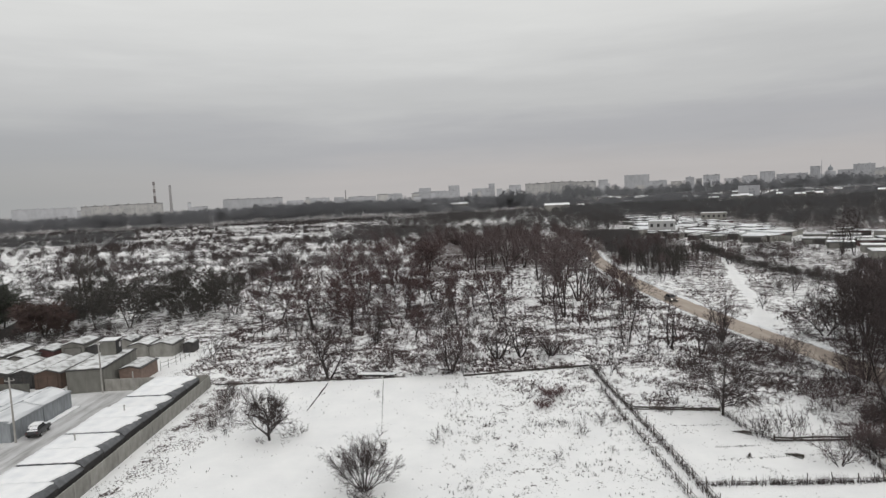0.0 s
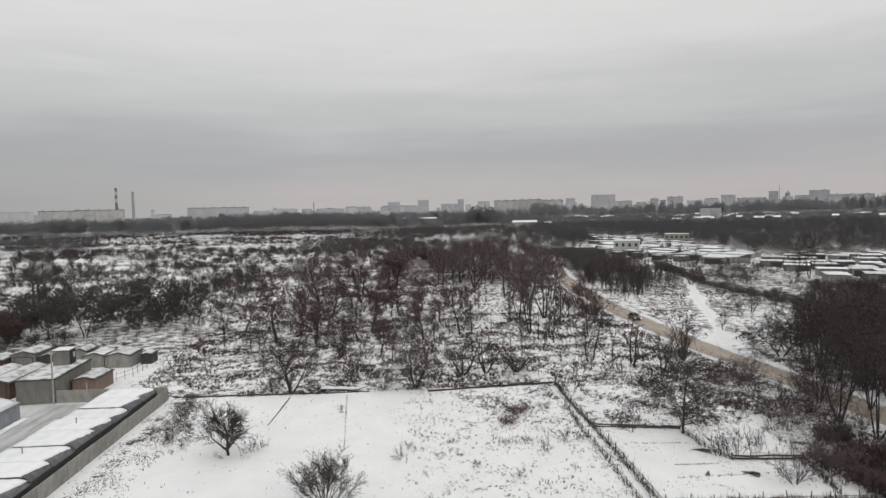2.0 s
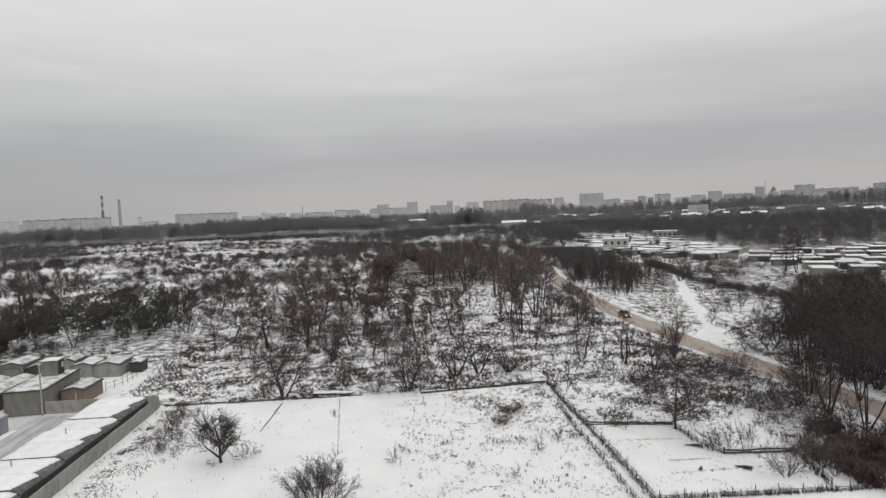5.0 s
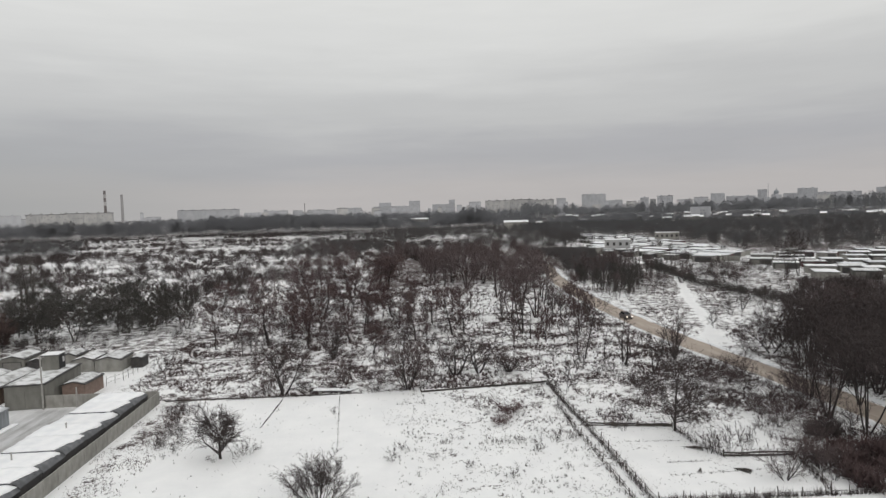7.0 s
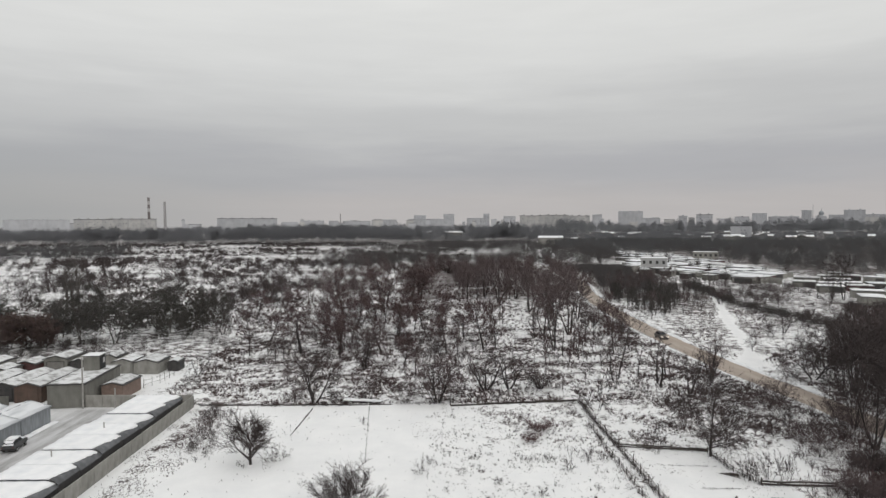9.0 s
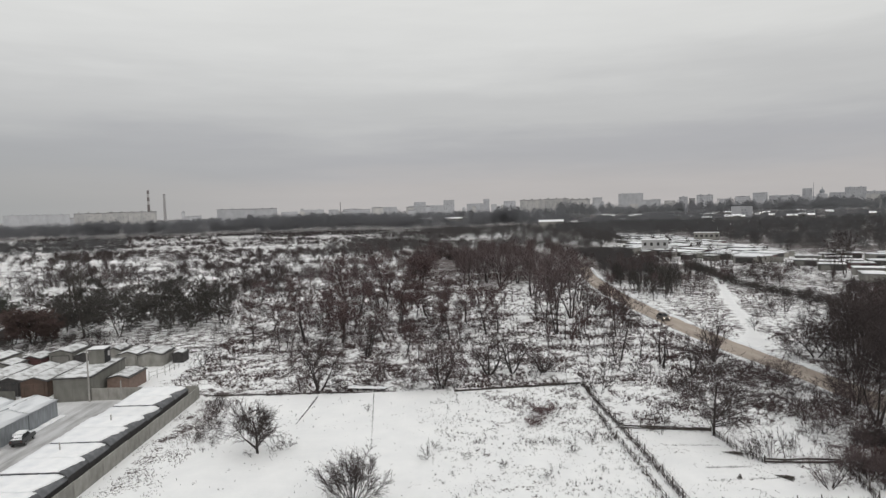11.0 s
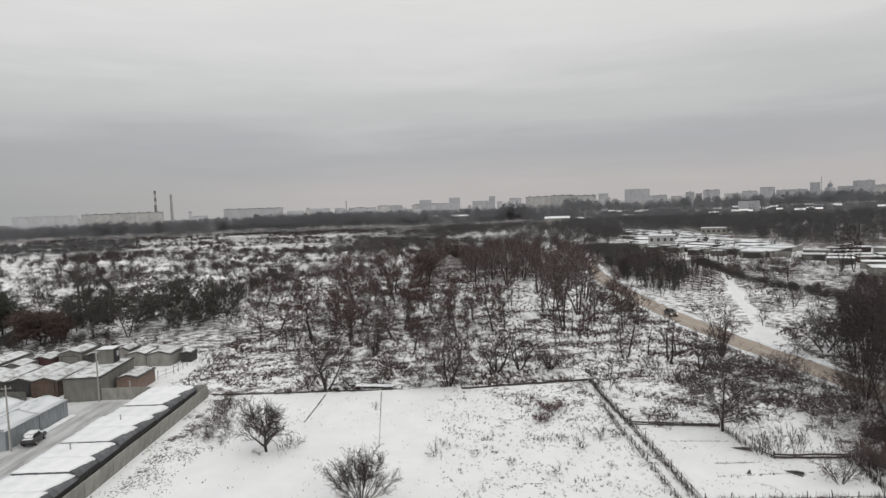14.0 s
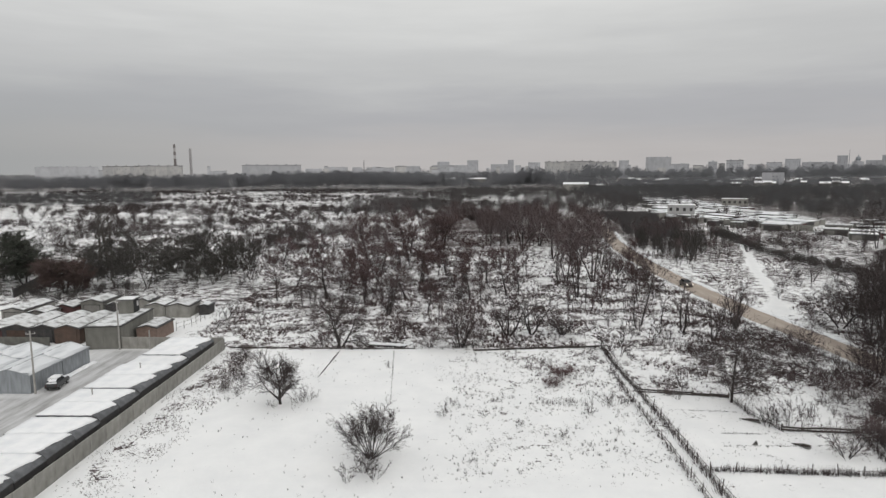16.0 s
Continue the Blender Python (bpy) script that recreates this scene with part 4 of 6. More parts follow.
tree("rust_bush", "low mauve-brown leafy shrub at the field's edge", 321, 2.0, "shrub", M_BARK, M_TWIG_RED, (13.4, 75.4, 0), "", M_LEAF_MAUVE, 1700, 0.06).scale = (1.5, 1.4, 0.75)
tree("rust_bush", "low mauve-brown leafy shrub at the field's edge", 327, 1.4, "shrub", M_BARK, M_TWIG_RED, (11.6, 72.2, 0), "", M_LEAF_MAUVE, 800, 0.06).scale = (1.3, 1.2, 0.8)

rng = random.Random(11)
# style, then places, heights and breadths
GROVES = (
    ("tall", ((-25.3, 174.9, 12.5, 8.2), (-3.8, 209.5, 10.3, 9.7), (-2.2, 149.8, 7.4, 6.4), (10.4, 125.0, 9.6, 5.4), (-26.2, 122.5, 8.6, 8.2), (-18.6, 121.6, 7.4, 6.9), (-39.5, 172.2, 7.0, 5.5),
              (-10.3, 123.2, 6.3, 5.2), (-7.6, 138.0, 7.1, 5.8), (-18.7, 150.7, 7.7, 6.4), (-26.6, 151.9, 7.1, 6.5), (2.8, 121.6, 7.4, 5.1), (-5.2, 110.4, 5.7, 4.2), (-35.7, 135.3, 6.3, 5.2),
              (7.1, 138.0, 7.7, 4.6), (-17.8, 207.9, 10.2, 8.9), (40.4, 140.3, 7.4, 6.3), (-14.9, 163.2, 6.8, 6.1), (-48.1, 168.6, 7.0, 5.5), (-7.0, 203.0, 10.0, 9.0), (-14.0, 190.0, 9.0, 8.0), (-9.0, 172.0, 8.0, 7.0), (1.5, 147.7, 6.6, 4.7))),
    ("big", ((24.8, 124.3, 15.6, 9.5), (31.6, 141.6, 14.7, 9.5), (25.8, 142.5, 14.5, 8.1), (28.5, 179.9, 13.6, 10.1), (21.6, 199.7, 12.5, 11.1), 
             (38.1, 161.0, 12.4, 7.7), (28.6, 210.5, 12.1, 10.8), (18.2, 212.8, 11.8, 9.9), (-8.9, 227.6, 11.1, 10.5), (37.8, 180.5, 14.0, 10.2))),
    ("crook", ((8.2, 94.9, 5.7, 6.2), (0.6, 88.6, 6.8, 5.0), (16.7, 95.2, 3.6, 5.0), (-12.2, 108.6, 6.6, 4.6))),
    ("spread", ((-62.0, 181.3, 8.4, 9.2), (-127.0, 198.0, 9.0, 7.0), (-3.4, 123.4, 5.0, 6.0), (-0.6, 135.1, 4.8, 5.0),
                (6.9, 146.9, 4.8, 4.7), (82.0, 141.6, 4.5, 6.4), (103.2, 194.0, 4.0, 6.1), (14.4, 135.0, 3.4, 3.8), (-8.3, 97.2, 3.2, 3.7), (-150.0, 226.0, 5.0, 8.0), (-141.0, 206.0, 5.0, 7.0), (-163.0, 240.0, 5.0, 8.0), (-118.3, 287.6, 8.0, 9.0), (-43.3, 178.2, 6.6, 6.0), (64.4, 122.0, 4.6, 4.0))),
    ("bush", ((0.6, 88.0, 7.2, 6.3), (-3.9, 88.2, 4.3, 5.0), (2.6, 88.2, 5.1, 4.3), (16.7, 95.4, 3.8, 5.7), (-12.2, 109.0, 6.9, 5.2), (59.4, 100.5, 3.2, 5.4), (91.4, 193.6, 8.4, 6.7), (108.1, 189.9, 6.5, 8.9),
              (51.8, 76.3, 4.4, 5.4), (35.2, 53.5, 3.6, 4.9), (50.4, 87.4, 3.8, 4.4), (62.6, 80.0, 4.6, 5.6), (49.2, 72.0, 3.2, 5.2), (43.7, 61.3, 4.8, 4.5), (-20.1, 89.0, 3.4, 3.5), (-16.2, 101.5, 3.3, 3.9))),
    ("bush", ((38.9, 58.0, 2.1, 2.9), (39.9, 56.9, 2.3, 3.1), (39.9, 55.1, 2.8, 3.4), (39.6, 52.8, 3.1, 2.7), (42.3, 61.4, 2.5, 3.0), (45.3, 63.0, 2.9, 3.8), (-49.2, 264.5, 4.6, 14.4), (-132.9, 252.1, 4.4, 11.5),
              (-146.4, 348.8, 4.8, 12.5), (-99.2, 287.7, 4.8, 5.6), (42.6, 66.4, 2.2, 3.4), (43.5, 70.9, 2.0, 3.6), (44.9, 68.0, 2.6, 3.5), (41.4, 73.0, 1.6, 3.2), (38.4, 81.2, 2.4, 3.0), (46.6, 80.4, 2.8, 3.4),
              (53.2, 79.0, 5.0, 4.6), (53.4, 75.6, 5.6, 5.0), (52.3, 71.6, 4.6, 5.0))),
    ("shrub", ((22.6, 83.6, 4.6, 5.3), (31.5, 60.3, 2.1, 1.9), (32.1, 60.2, 2.3, 1.9), (33.5, 60.1, 2.7, 2.1), (35.0, 59.6, 2.9, 2.0), (25.1, 67.7, 3.2, 1.9), (35.8, 84.0, 3.2, 4.4), (31.4, 77.0, 4.0, 3.2))),
    ("round", ((-77.7, 136.4, 11.0, 9.3), (-69.6, 135.4, 10.1, 11.9), (-73.4, 157.3, 10.4, 11.9), (-62.6, 147.2, 11.4, 9.4), (-56.4, 143.5, 12.4, 11.0), (-86.8, 159.3, 7.7, 8.7), (-99.0, 161.2, 7.0, 9.1),
               (-71.3, 145.5, 7.7, 7.8), (-55.1, 148.3, 8.5, 5.9), (-84.7, 141.8, 5.3, 6.7))),
    ("poplar", ((-103.1, 174.6, 15.0, 2.8), (-100.2, 173.2, 15.5, 3.1), (-100.4, 176.2, 13.7, 2.8), (-142.6, 248.6, 13.8, 3.0))),
    ("sapling", ((29.6, 99.8, 6.3, 1.8), (34.6, 102.3, 6.1, 1.8), (38.5, 151.8, 5.7, 2.0), (36.2, 148.8, 7.5, 2.0), (11.7, 206.2, 10.5, 2.7), (23.2, 138.5, 8.1, 2.1), (36.1, 96.2, 5.4, 2.9), (37.6, 142.2, 6.6, 1.9),
                 (28.7, 123.8, 6.9, 1.9), (25.3, 118.8, 6.1, 1.8), (22.1, 119.2, 6.7, 1.8), (-28.5, 117.7, 4.4, 1.6), (-29.5, 115.4, 4.9, 1.6), (-3.0, 104.0, 4.9, 1.4), (36.3, 98.0, 7.8, 2.2), (39.7, 103.3, 5.3, 1.8),
                 (33.2, 132.4, 9.3, 2.2), (2.6, 97.9, 4.6, 1.4))),
    ("broad", ((50.7, 68.7, 12.0, 8.2), (50.9, 63.1, 13.2, 8.6), (61.4, 90.1, 9.2, 8.2), (63.0, 76.2, 12.1, 10.3), (61.8, 80.0, 9.4, 6.5), (52.6, 75.2, 9.4, 6.3), (61.5, 87.0, 12.0, 8.0), (65.9, 80.2, 14.3, 9.0),
               (135.5, 199.9, 14.3, 8.0), (135.2, 205.6, 11.1, 7.0), (104.5, 191.0, 8.2, 5.0), (98.6, 206.3, 10.2, 6.0), (51.5, 57.6, 11.0, 7.0), (66.5, 95.0, 10.5, 8.0), (62.2, 68.0, 11.5, 8.0), (64.5, 84.0, 11.0, 9.0), (68.0, 90.0, 11.0, 10.0), (71.0, 85.0, 12.0, 10.0), (71.0, 99.0, 10.0, 9.0), (76.0, 92.0, 11.0, 10.0))),
)
for style, spots in GROVES:
    for x, y, h, w in spots:
        plant(KINDS[style], (x, y), h, rng, w)
rust, green = [(rust_tree, reach_of(rust_tree))], [(green_tree, reach_of(green_tree))]
for x, y, h, w in ((-84.0, 128.4, 7.6, 11.5), (-88.6, 129.5, 6.8, 7.6), (-80.1, 128.5, 5.5, 6.2)):
    plant(rust, (x, y), h, rng, w)
for x, y, h, w in ((-100.4, 139.3, 10.9, 12.4), (-106.5, 146.0, 11.4, 11.5), (-116.0, 158.0, 10.5, 11.0)):
    plant(green, (x, y), h, rng, w)
for x, y, h in ((-1.2, 64.0, 1.7), (-0.6, 61.5, 1.2)):
    plant(KINDS["sapling"], (x, y), h, rng)
for x, y, h in ((9.0, 89.5, 2.0), (-8.1, 50.4, 1.9), (-9.2, 48.5, 1.6), (-7.0, 49.3, 1.5), (-30.0, 84.0, 1.0), (-29.4, 80.5, 1.2), (-28.6, 76.0, 1.3), (-27.8, 72.5, 1.4), (-27.2, 69.5, 1.0), (-27.4, 83.0, 0.9),
                (-31.0, 85.8, 1.0), (-14.5, 88.6, 2.0), (38.4, 54.2, 1.8), (36.3, 54.3, 1.4), (-9.1, 78.8, 0.9), (14.2, 63.2, 1.2), (10.3, 57.1, 1.0), (12.5, 66.0, 0.8), (-17.6, 66.6, 1.5), (-16.7, 67.4, 1.3), (-20.9, 65.4, 0.6), (-20.2, 64.9, 0.5),
                (-1.3, 62.8, 1.3), (2.9, 62.3, 0.9), (-0.4, 65.5, 0.9), (6.5, 60.0, 0.8), (17.0, 66.3, 1.1), (19.0, 66.0, 0.9), (16.0, 58.5, 0.7)):
    plant(KINDS["shrub"], (x, y), h, rng)


def scatter(count, region, low, high, styles, gap, seed, clump=0.0):
    """Random trees inside region(x, y) -> bool, kept apart; clump: the grain of the thickets."""
    r = random.Random(seed)
    x0, x1, y0, y1, inside = region
    tries = done = 0
    while done < count and tries < count * 60:
        tries += 1
        x, y = r.uniform(x0, x1), r.uniform(y0, y1)
        if not inside(x, y) or abs(x - float(along(ROAD, y))) < 4.6 or in_gap(x, y) or any((x - a) ** 2 + (y - b) ** 2 < gap * gap for a, b in PLACED):
            continue
        if clump and noise.noise(Vector((x, y, seed * 7.3)) * clump) < r.uniform(-0.15, 0.3):
            continue
        style = styles[r.randrange(len(styles))]
        k = {"shrub": 0.36, "bush": 0.5, "sapling": 0.7, "stem": 0.75, "spread": 0.75}.get(style, 1.0)
        plant(KINDS[style], (x, y), r.uniform(low, high) * k, r)
        done += 1


scatter(22, (-6, 46, 90, 112, lambda x, y: True), 3.0, 6.0, ("shrub", "shrub", "sapling", "shrub"), 1.6, 1, 0.10)
scatter(40, (-36, 46, 110, 142, lambda x, y: x > -34 or y > 122), 4.0, 7.5, ("shrub", "shrub", "tall", "sapling", "spread", "shrub"), 1.9, 9, 0.13)
scatter(44, (-34, 48, 138, 180, lambda x, y: x > -34 + (y - 138) * 0.2), 5.0, 8.5, ("tall", "shrub", "spread", "sapling", "shrub"), 2.2, 2, 0.10)
scatter(7, (46, 53, 74, 93, lambda x, y: x > 47), 2.5, 5.0, ("shrub", "shrub", "bush"), 2.0, 3)
scatter(50, (61, 98, 58, 122, lambda x, y: x > 61 + max(0, y - 92) * 0.5), 6.0, 9.3, ("broad", "big", "broad", "spread", "bush"), 1.9, 4)
scatter(56, (56, 104, 158, 215, lambda x, y: x > float(along(ROAD, y)) + 5 and x < 60 + (y - 160) * 0.62), 6.0, 10.0, ("stem", "stem", "stem", "big"), 1.5, 5)
scatter(24, (-125, -42, 134, 160, lambda x, y: True), 3.5, 8.0, ("round", "shrub", "spread", "shrub"), 3.0, 6, 0.06)
scatter(24, (62, 96, 105, 180, lambda x, y: x > float(along(PATH_FORK, y)) + 4), 3.0, 6.0, ("spread", "shrub"), 3.5, 7)
scatter(10, (-60, -22, 120, 170, lambda x, y: True), 4.0, 7.5, ("spread", "shrub", "tall", "shrub"), 2.4, 8, 0.08)
scatter(9, (45, 54, 52, 72, lambda x, y: True), 3.0, 6.0, ("shrub", "bush", "shrub"), 2.4, 13)
scatter(24, (66, 96, 84, 124, lambda x, y: x > 0.66 * y - 2), 5.0, 8.0, ("tall", "big", "spread", "broad"), 2.0, 20)
scatter(10, (60, 70, 88, 112, lambda x, y: x > 61 + max(0, y - 96) * 0.4), 5.0, 8.0, ("spread", "broad", "shrub"), 2.0, 14)
scatter(22, (-46, -12, 96, 134, lambda x, y: x > -42 or y > 116), 3.0, 6.0, ("shrub", "shrub", "sapling", "spread"), 2.2, 15, 0.1)
scatter(22, (96, 150, 150, 222, lambda x, y: True), 3.5, 6.5, ("spread", "shrub", "bush"), 5.0, 16)
scatter(60, (62, 126, 166, 252, lambda x, y: x > float(along(ROAD, y)) + 6 and 0.305 * y < x < 0.462 * y), 6.0, 9.5, ("big", "stem", "stem", "stem"), 2.4, 18)
scatter(44, (-40, 42, 94, 134, lambda x, y: x > -36 or y > 116), 2.5, 5.5, ("sapling",), 1.2, 24, 0.12)
scatter(26, (-34, 4, 104, 168, lambda x, y: x > -34 + (y - 104) * 0.1), 3.5, 7.0, ("tall", "shrub", "spread", "shrub"), 2.2, 17, 0.1)
scatter(8, (-10, 62, 180, 260, lambda x, y: x < float(along(ROAD, y)) - 5), 8.0, 12.0, ("big", "tall", "big"), 3.2, 21, 0.05)
scatter(20, (-32, -25, 66, 86, lambda x, y: -31.5 + (84 - y) * 0.22 < x < -28.5 + (84 - y) * 0.22), 1.5, 2.9, ("shrub",), 0.7, 12)
scatter(28, (-210, -40, 180, 330, lambda x, y: -0.66 * y < x < -0.10 * y), 3.0, 6.0, ("spread", "bush", "spread", "shrub"), 4.0, 22, 0.04)


# ---- far woods and brush, in masses that nobody could count ----
def brush_mass(name, label, xs, ys, heights, widths, per, blade, mat, seed, stem=0.018, fuzz=0.65, reach=(0.10, 0.22)):
    """Bare crowns as clouds of slim tapered twigs round a stem: per twigs to a tree; blade: their breadth as a share of the height."""
    r = np.random.default_rng(seed)
    n = len(xs)
    m = n * per
    h, w = np.repeat(heights, per), np.repeat(widths, per)
    ball = r.normal(0, 1, (m, 3))
    ball /= np.linalg.norm(ball, axis=1)[:, None]
    ball *= (r.random(m) ** 0.45)[:, None]
    low = heights.mean() < 4.2
    c = np.stack([np.repeat(xs, per) + ball[:, 0] * w * 0.5, np.repeat(ys, per) + ball[:, 1] * w * 0.5, h * ((0.42 if low else 0.60) + (0.42 if low else 0.36) * ball[:, 2])], 1)
    d = ball * (0.8, 0.8, 0.4) + r.normal(0, 0.3, (m, 3))
    d[:, 2] = np.abs(d[:, 2]) + fuzz
    d /= np.linalg.norm(d, axis=1)[:, None]
    half = (h * r.uniform(*reach, m))[:, None]
    a, b = c - d * half, c + d * half
    a[:, 2] = np.maximum(a[:, 2], -0.05)
    t = r.uniform(0, np.pi, m)
    side = np.stack([np.cos(t), np.sin(t), r.normal(0, 0.25, m)], 1) * (blade * h * r.uniform(0.7, 1.6, m))[:, None]
    tris = np.stack([a + side, b, a - side], 1)
    st, up = np.stack([xs, ys, np.full(n, -0.2)], 1), np.stack([xs, ys, heights * 0.75], 1)
    sw, sv = np.stack([heights * stem, np.zeros(n), np.zeros(n)], 1), np.stack([np.zeros(n), heights * stem, np.zeros(n)], 1)
    tris = np.concatenate([tris, np.stack([st - sw, st + sw, up], 1), np.stack([st - sv, st + sv, up], 1)])
    return tagged(new(name, tri_mesh(name, tris, mat)), label, "brush" if low else "trees", kind="stuff")


def spots_in(n, x0, x1, y0, y1, keep, seed, clump=0.0, reach_in=False):
    r = np.random.default_rng(seed)
    x, y = r.uniform(x0, x1, n * 4), r.uniform(y0, y1, n * 4)
    k = keep(x, y) & (~in_gap(x, y) | reach_in)
    if clump:
        v = np.array([noise.noise(Vector((a, b, 0)) * clump) for a, b in zip(x, y)])
        k &= r.random(n * 4) < np.clip(0.35 + 1.6 * v, 0.03, 1)
    return x[k][:n], y[k][:n]


everywhere = lambda a, b: a < 1e9
road_x = lambda y: np.interp(y, [p[1] for p in ROAD[::-1]], [p[0] for p in ROAD[::-1]])
g = np.random.default_rng(5)
rand = g.uniform

# scrub behind the yard
x, y = spots_in(200, -118, -40, 116, 140, lambda a, b: (b > 117 + (a + 80) * 0.02), 91, 0.05)
brush_mass("plot_brush", "tangled bare scrub behind the garages", x, y, rand(0.6, 2.2, len(x)), rand(1.4, 3.2, len(x)), 60, 0.014, M_TWIG_DARK, 92, 0.014, 0.4)
x, y = spots_in(12, -125, -84, 140, 156, everywhere, 93)
brush_mass("plot_trees", "dense dark trees behind the garages", x, y, rand(4.5, 7.5, len(x)), rand(3.5, 6.0, len(x)), 220, 0.011, M_TWIG_OLIVE, 94, 0.016, 0.4)
x, y = spots_in(80, -108, -72, 116.5, 134, everywhere, 114)
brush_mass("plot_brush", "tangled grey-brown scrub under a rust-brown tree", x, y, rand(1.0, 3.0, len(x)), rand(1.6, 3.4, len(x)), 100, 0.014, M_TWIG_OLIVE, 115, 0.014, 0.4)
# undergrowth of the open wood
x, y = spots_in(190, -36, 46, 98, 172, lambda a, b: (a > -36 + (b - 98) * 0.1) & (a < 4 + (b - 98) * 0.5), 116, 0.07)
brush_mass("plot_brush", "reddish-brown undergrowth of the open wood", x, y, rand(0.6, 2.4, len(x)), rand(1.4, 3.2, len(x)), 70, 0.014, M_TWIG_RED, 117, 0.016, 0.4)
# the dense wood beside the lane
x, y = spots_in(85, -24, 66, 205, 345, lambda a, b: (a < road_x(b) - 4) & (a > -22 + (b - 200) * 0.12), 21, 0.05)
brush_mass("far_wood", "dense bare grey-brown wood along the lane", x, y, rand(7.0, 11.5, len(x)), rand(4.5, 7.5, len(x)), 190, 0.006, M_TWIG_BROWN, 31, 0.018, 0.4)
# thinner wood beyond the open plots
x, y = spots_in(90, -48, 10, 190, 400, lambda a, b: a < -14 + (b - 200) * 0.12, 44, 0.04)
brush_mass("far_wood", "thin bare brown wood on snowy wild ground", x, y, rand(4, 9, len(x)), rand(3.5, 7, len(x)), 110, 0.008, M_TWIG_BROWN, 45, 0.018, 0.4)
# the wood between the lane and the far garages
x, y = spots_in(430, 60, 126, 205, 420, lambda a, b: (a > road_x(b) + 5) & (a < np.minimum(66 + (b - 195) * 0.46, 112)), 22)
tops = np.minimum(rand(5.5, 9, len(x)), 26 - np.where(x > 0.325 * y, 0.079, 0.064) * np.hypot(x, y))
x, y, tops = x[tops > 2], y[tops > 2], tops[tops > 2]
brush_mass("far_wood", "dense bare dark wood between the lane and far garages", x, y, tops, rand(3.5, 5.5, len(x)), 80, 0.010, M_TWIG_HAZED_DARK, 32, 0.014, 0.4)
# the hedge row across the open snow
x, y = spots_in(380, 84, 112, 112, 255, lambda a, b: np.abs(a - np.interp(b, [112, 140, 165, 190, 255], [100, 99, 97, 95, 106])) < 2.4, 23)
brush_mass("hedge", "bare brown hedge row across the snow", x, y, rand(1.2, 3.6, len(x)), rand(2.5, 4.5, len(x)), 90, 0.013, M_TWIG_OLIVE, 33, 0.014, 0.4)
# dark woods by the lane
x, y = spots_in(150, 65, 104, 70, 138, lambda a, b: (a > 66 + np.maximum(0, b - 92) * 0.62), 48)
brush_mass("far_wood", "dense bare brown wood beside the lane", x, y, rand(4.5, 7.5, len(x)), rand(4, 6.5, len(x)), 200, 0.006, M_TWIG_BROWN, 49, 0.014)
x, y = spots_in(150, 92, 190, 60, 190, lambda a, b: a > 94 + np.maximum(0, b - 135) * 0.8, 24)
tops = np.minimum(rand(6, 10.5, len(x)), (26 - 0.110 * np.hypot(x, y)) * rand(0.5, 1.0, len(x)))
x, y, tops = x[tops > 1.6], y[tops > 1.6], tops[tops > 1.6]
brush_mass("far_wood", "dense bare dark wood beside the far garages", x, y, tops, rand(4, 6.5, len(x)), 110, 0.010, M_TWIG_BROWN, 34)
x, y = spots_in(480, 92, 175, 150, 250, lambda a, b: (a > 98 + (b - 150) * 0.1) & (np.hypot(a, b) > 185), 95, 0.06)
brush_mass("plot_brush", "bare shrubs and weeds on snow before the far garages", x, y, rand(0.8, 2.8, len(x)), rand(2, 4.5, len(x)), 60, 0.016, M_TWIG_DARK, 96)
x, y = spots_in(34, 61.5, 80, 56, 92, lambda a, b: a > 62.5 + np.maximum(0, b - 80) * 0.3, 120)
brush_mass("far_wood", "dense dark bare wood beside the lane", x, y, rand(6, 10, len(x)), rand(3.5, 5.5, len(x)), 260, 0.005, M_TWIG_DARK, 121, 0.012)
x, y = spots_in(34, 57, 82, 160, 206, lambda a, b: (a > road_x(b) + 4.5) & (a < 60 + (b - 160) * 0.6), 131)
brush_mass("far_wood", "slender bare trees between the lane and a snowy path", x, y, rand(4.5, 8.5, len(x)), rand(1.8, 3.2, len(x)), 130, 0.006, M_TWIG_OLIVE, 132, 0.012, 0.8)
x, y = spots_in(85, 86, 138, 124, 168, lambda a, b: (a > 96 + (b - 140) * 0.5) & (a > 0.62 * b), 133)
brush_mass("far_wood", "low bare brown wood before the far garages", x, y, rand(3.0, 6.0, len(x)), rand(3, 5.5, len(x)), 150, 0.010, M_TWIG_DARK, 134, 0.014, 0.4)
# thickets by the lane and the near plot
x, y = spots_in(110, 39.8, 50, 44, 60, lambda a, b: a > 40.2 + np.abs(54 - b) * 0.14, 50)
brush_mass("thicket", "low tangled reddish-brown thicket beside the plot", x, y, rand(1.0, 2.6, len(x)), rand(1.4, 2.6, len(x)), 160, 0.022, M_TWIG_RED, 51, 0.01, 0.4)
x, y = spots_in(18, 38, 55, 70, 95, lambda a, b: (a > 42 + (b - 72) * 0.1) & (a < road_x(b) - 3.0), 97, 0.13)
brush_mass("thicket", "tangled bare brown thicket beside the lane", x, y, rand(0.8, 2.6, len(x)), rand(1.6, 3.2, len(x)), 160, 0.013, M_TWIG_BROWN, 98, 0.01, 0.4)
x, y = spots_in(64, 40.2, 54, 50, 66, everywhere, 99, 0.2)
brush_mass("thicket", "low dark thicket at the plot's corner", x, y, rand(0.7, 2.4, len(x)), rand(1.2, 2.6, len(x)), 150, 0.014, M_TWIG_DARK, 100, 0.01, 0.4)
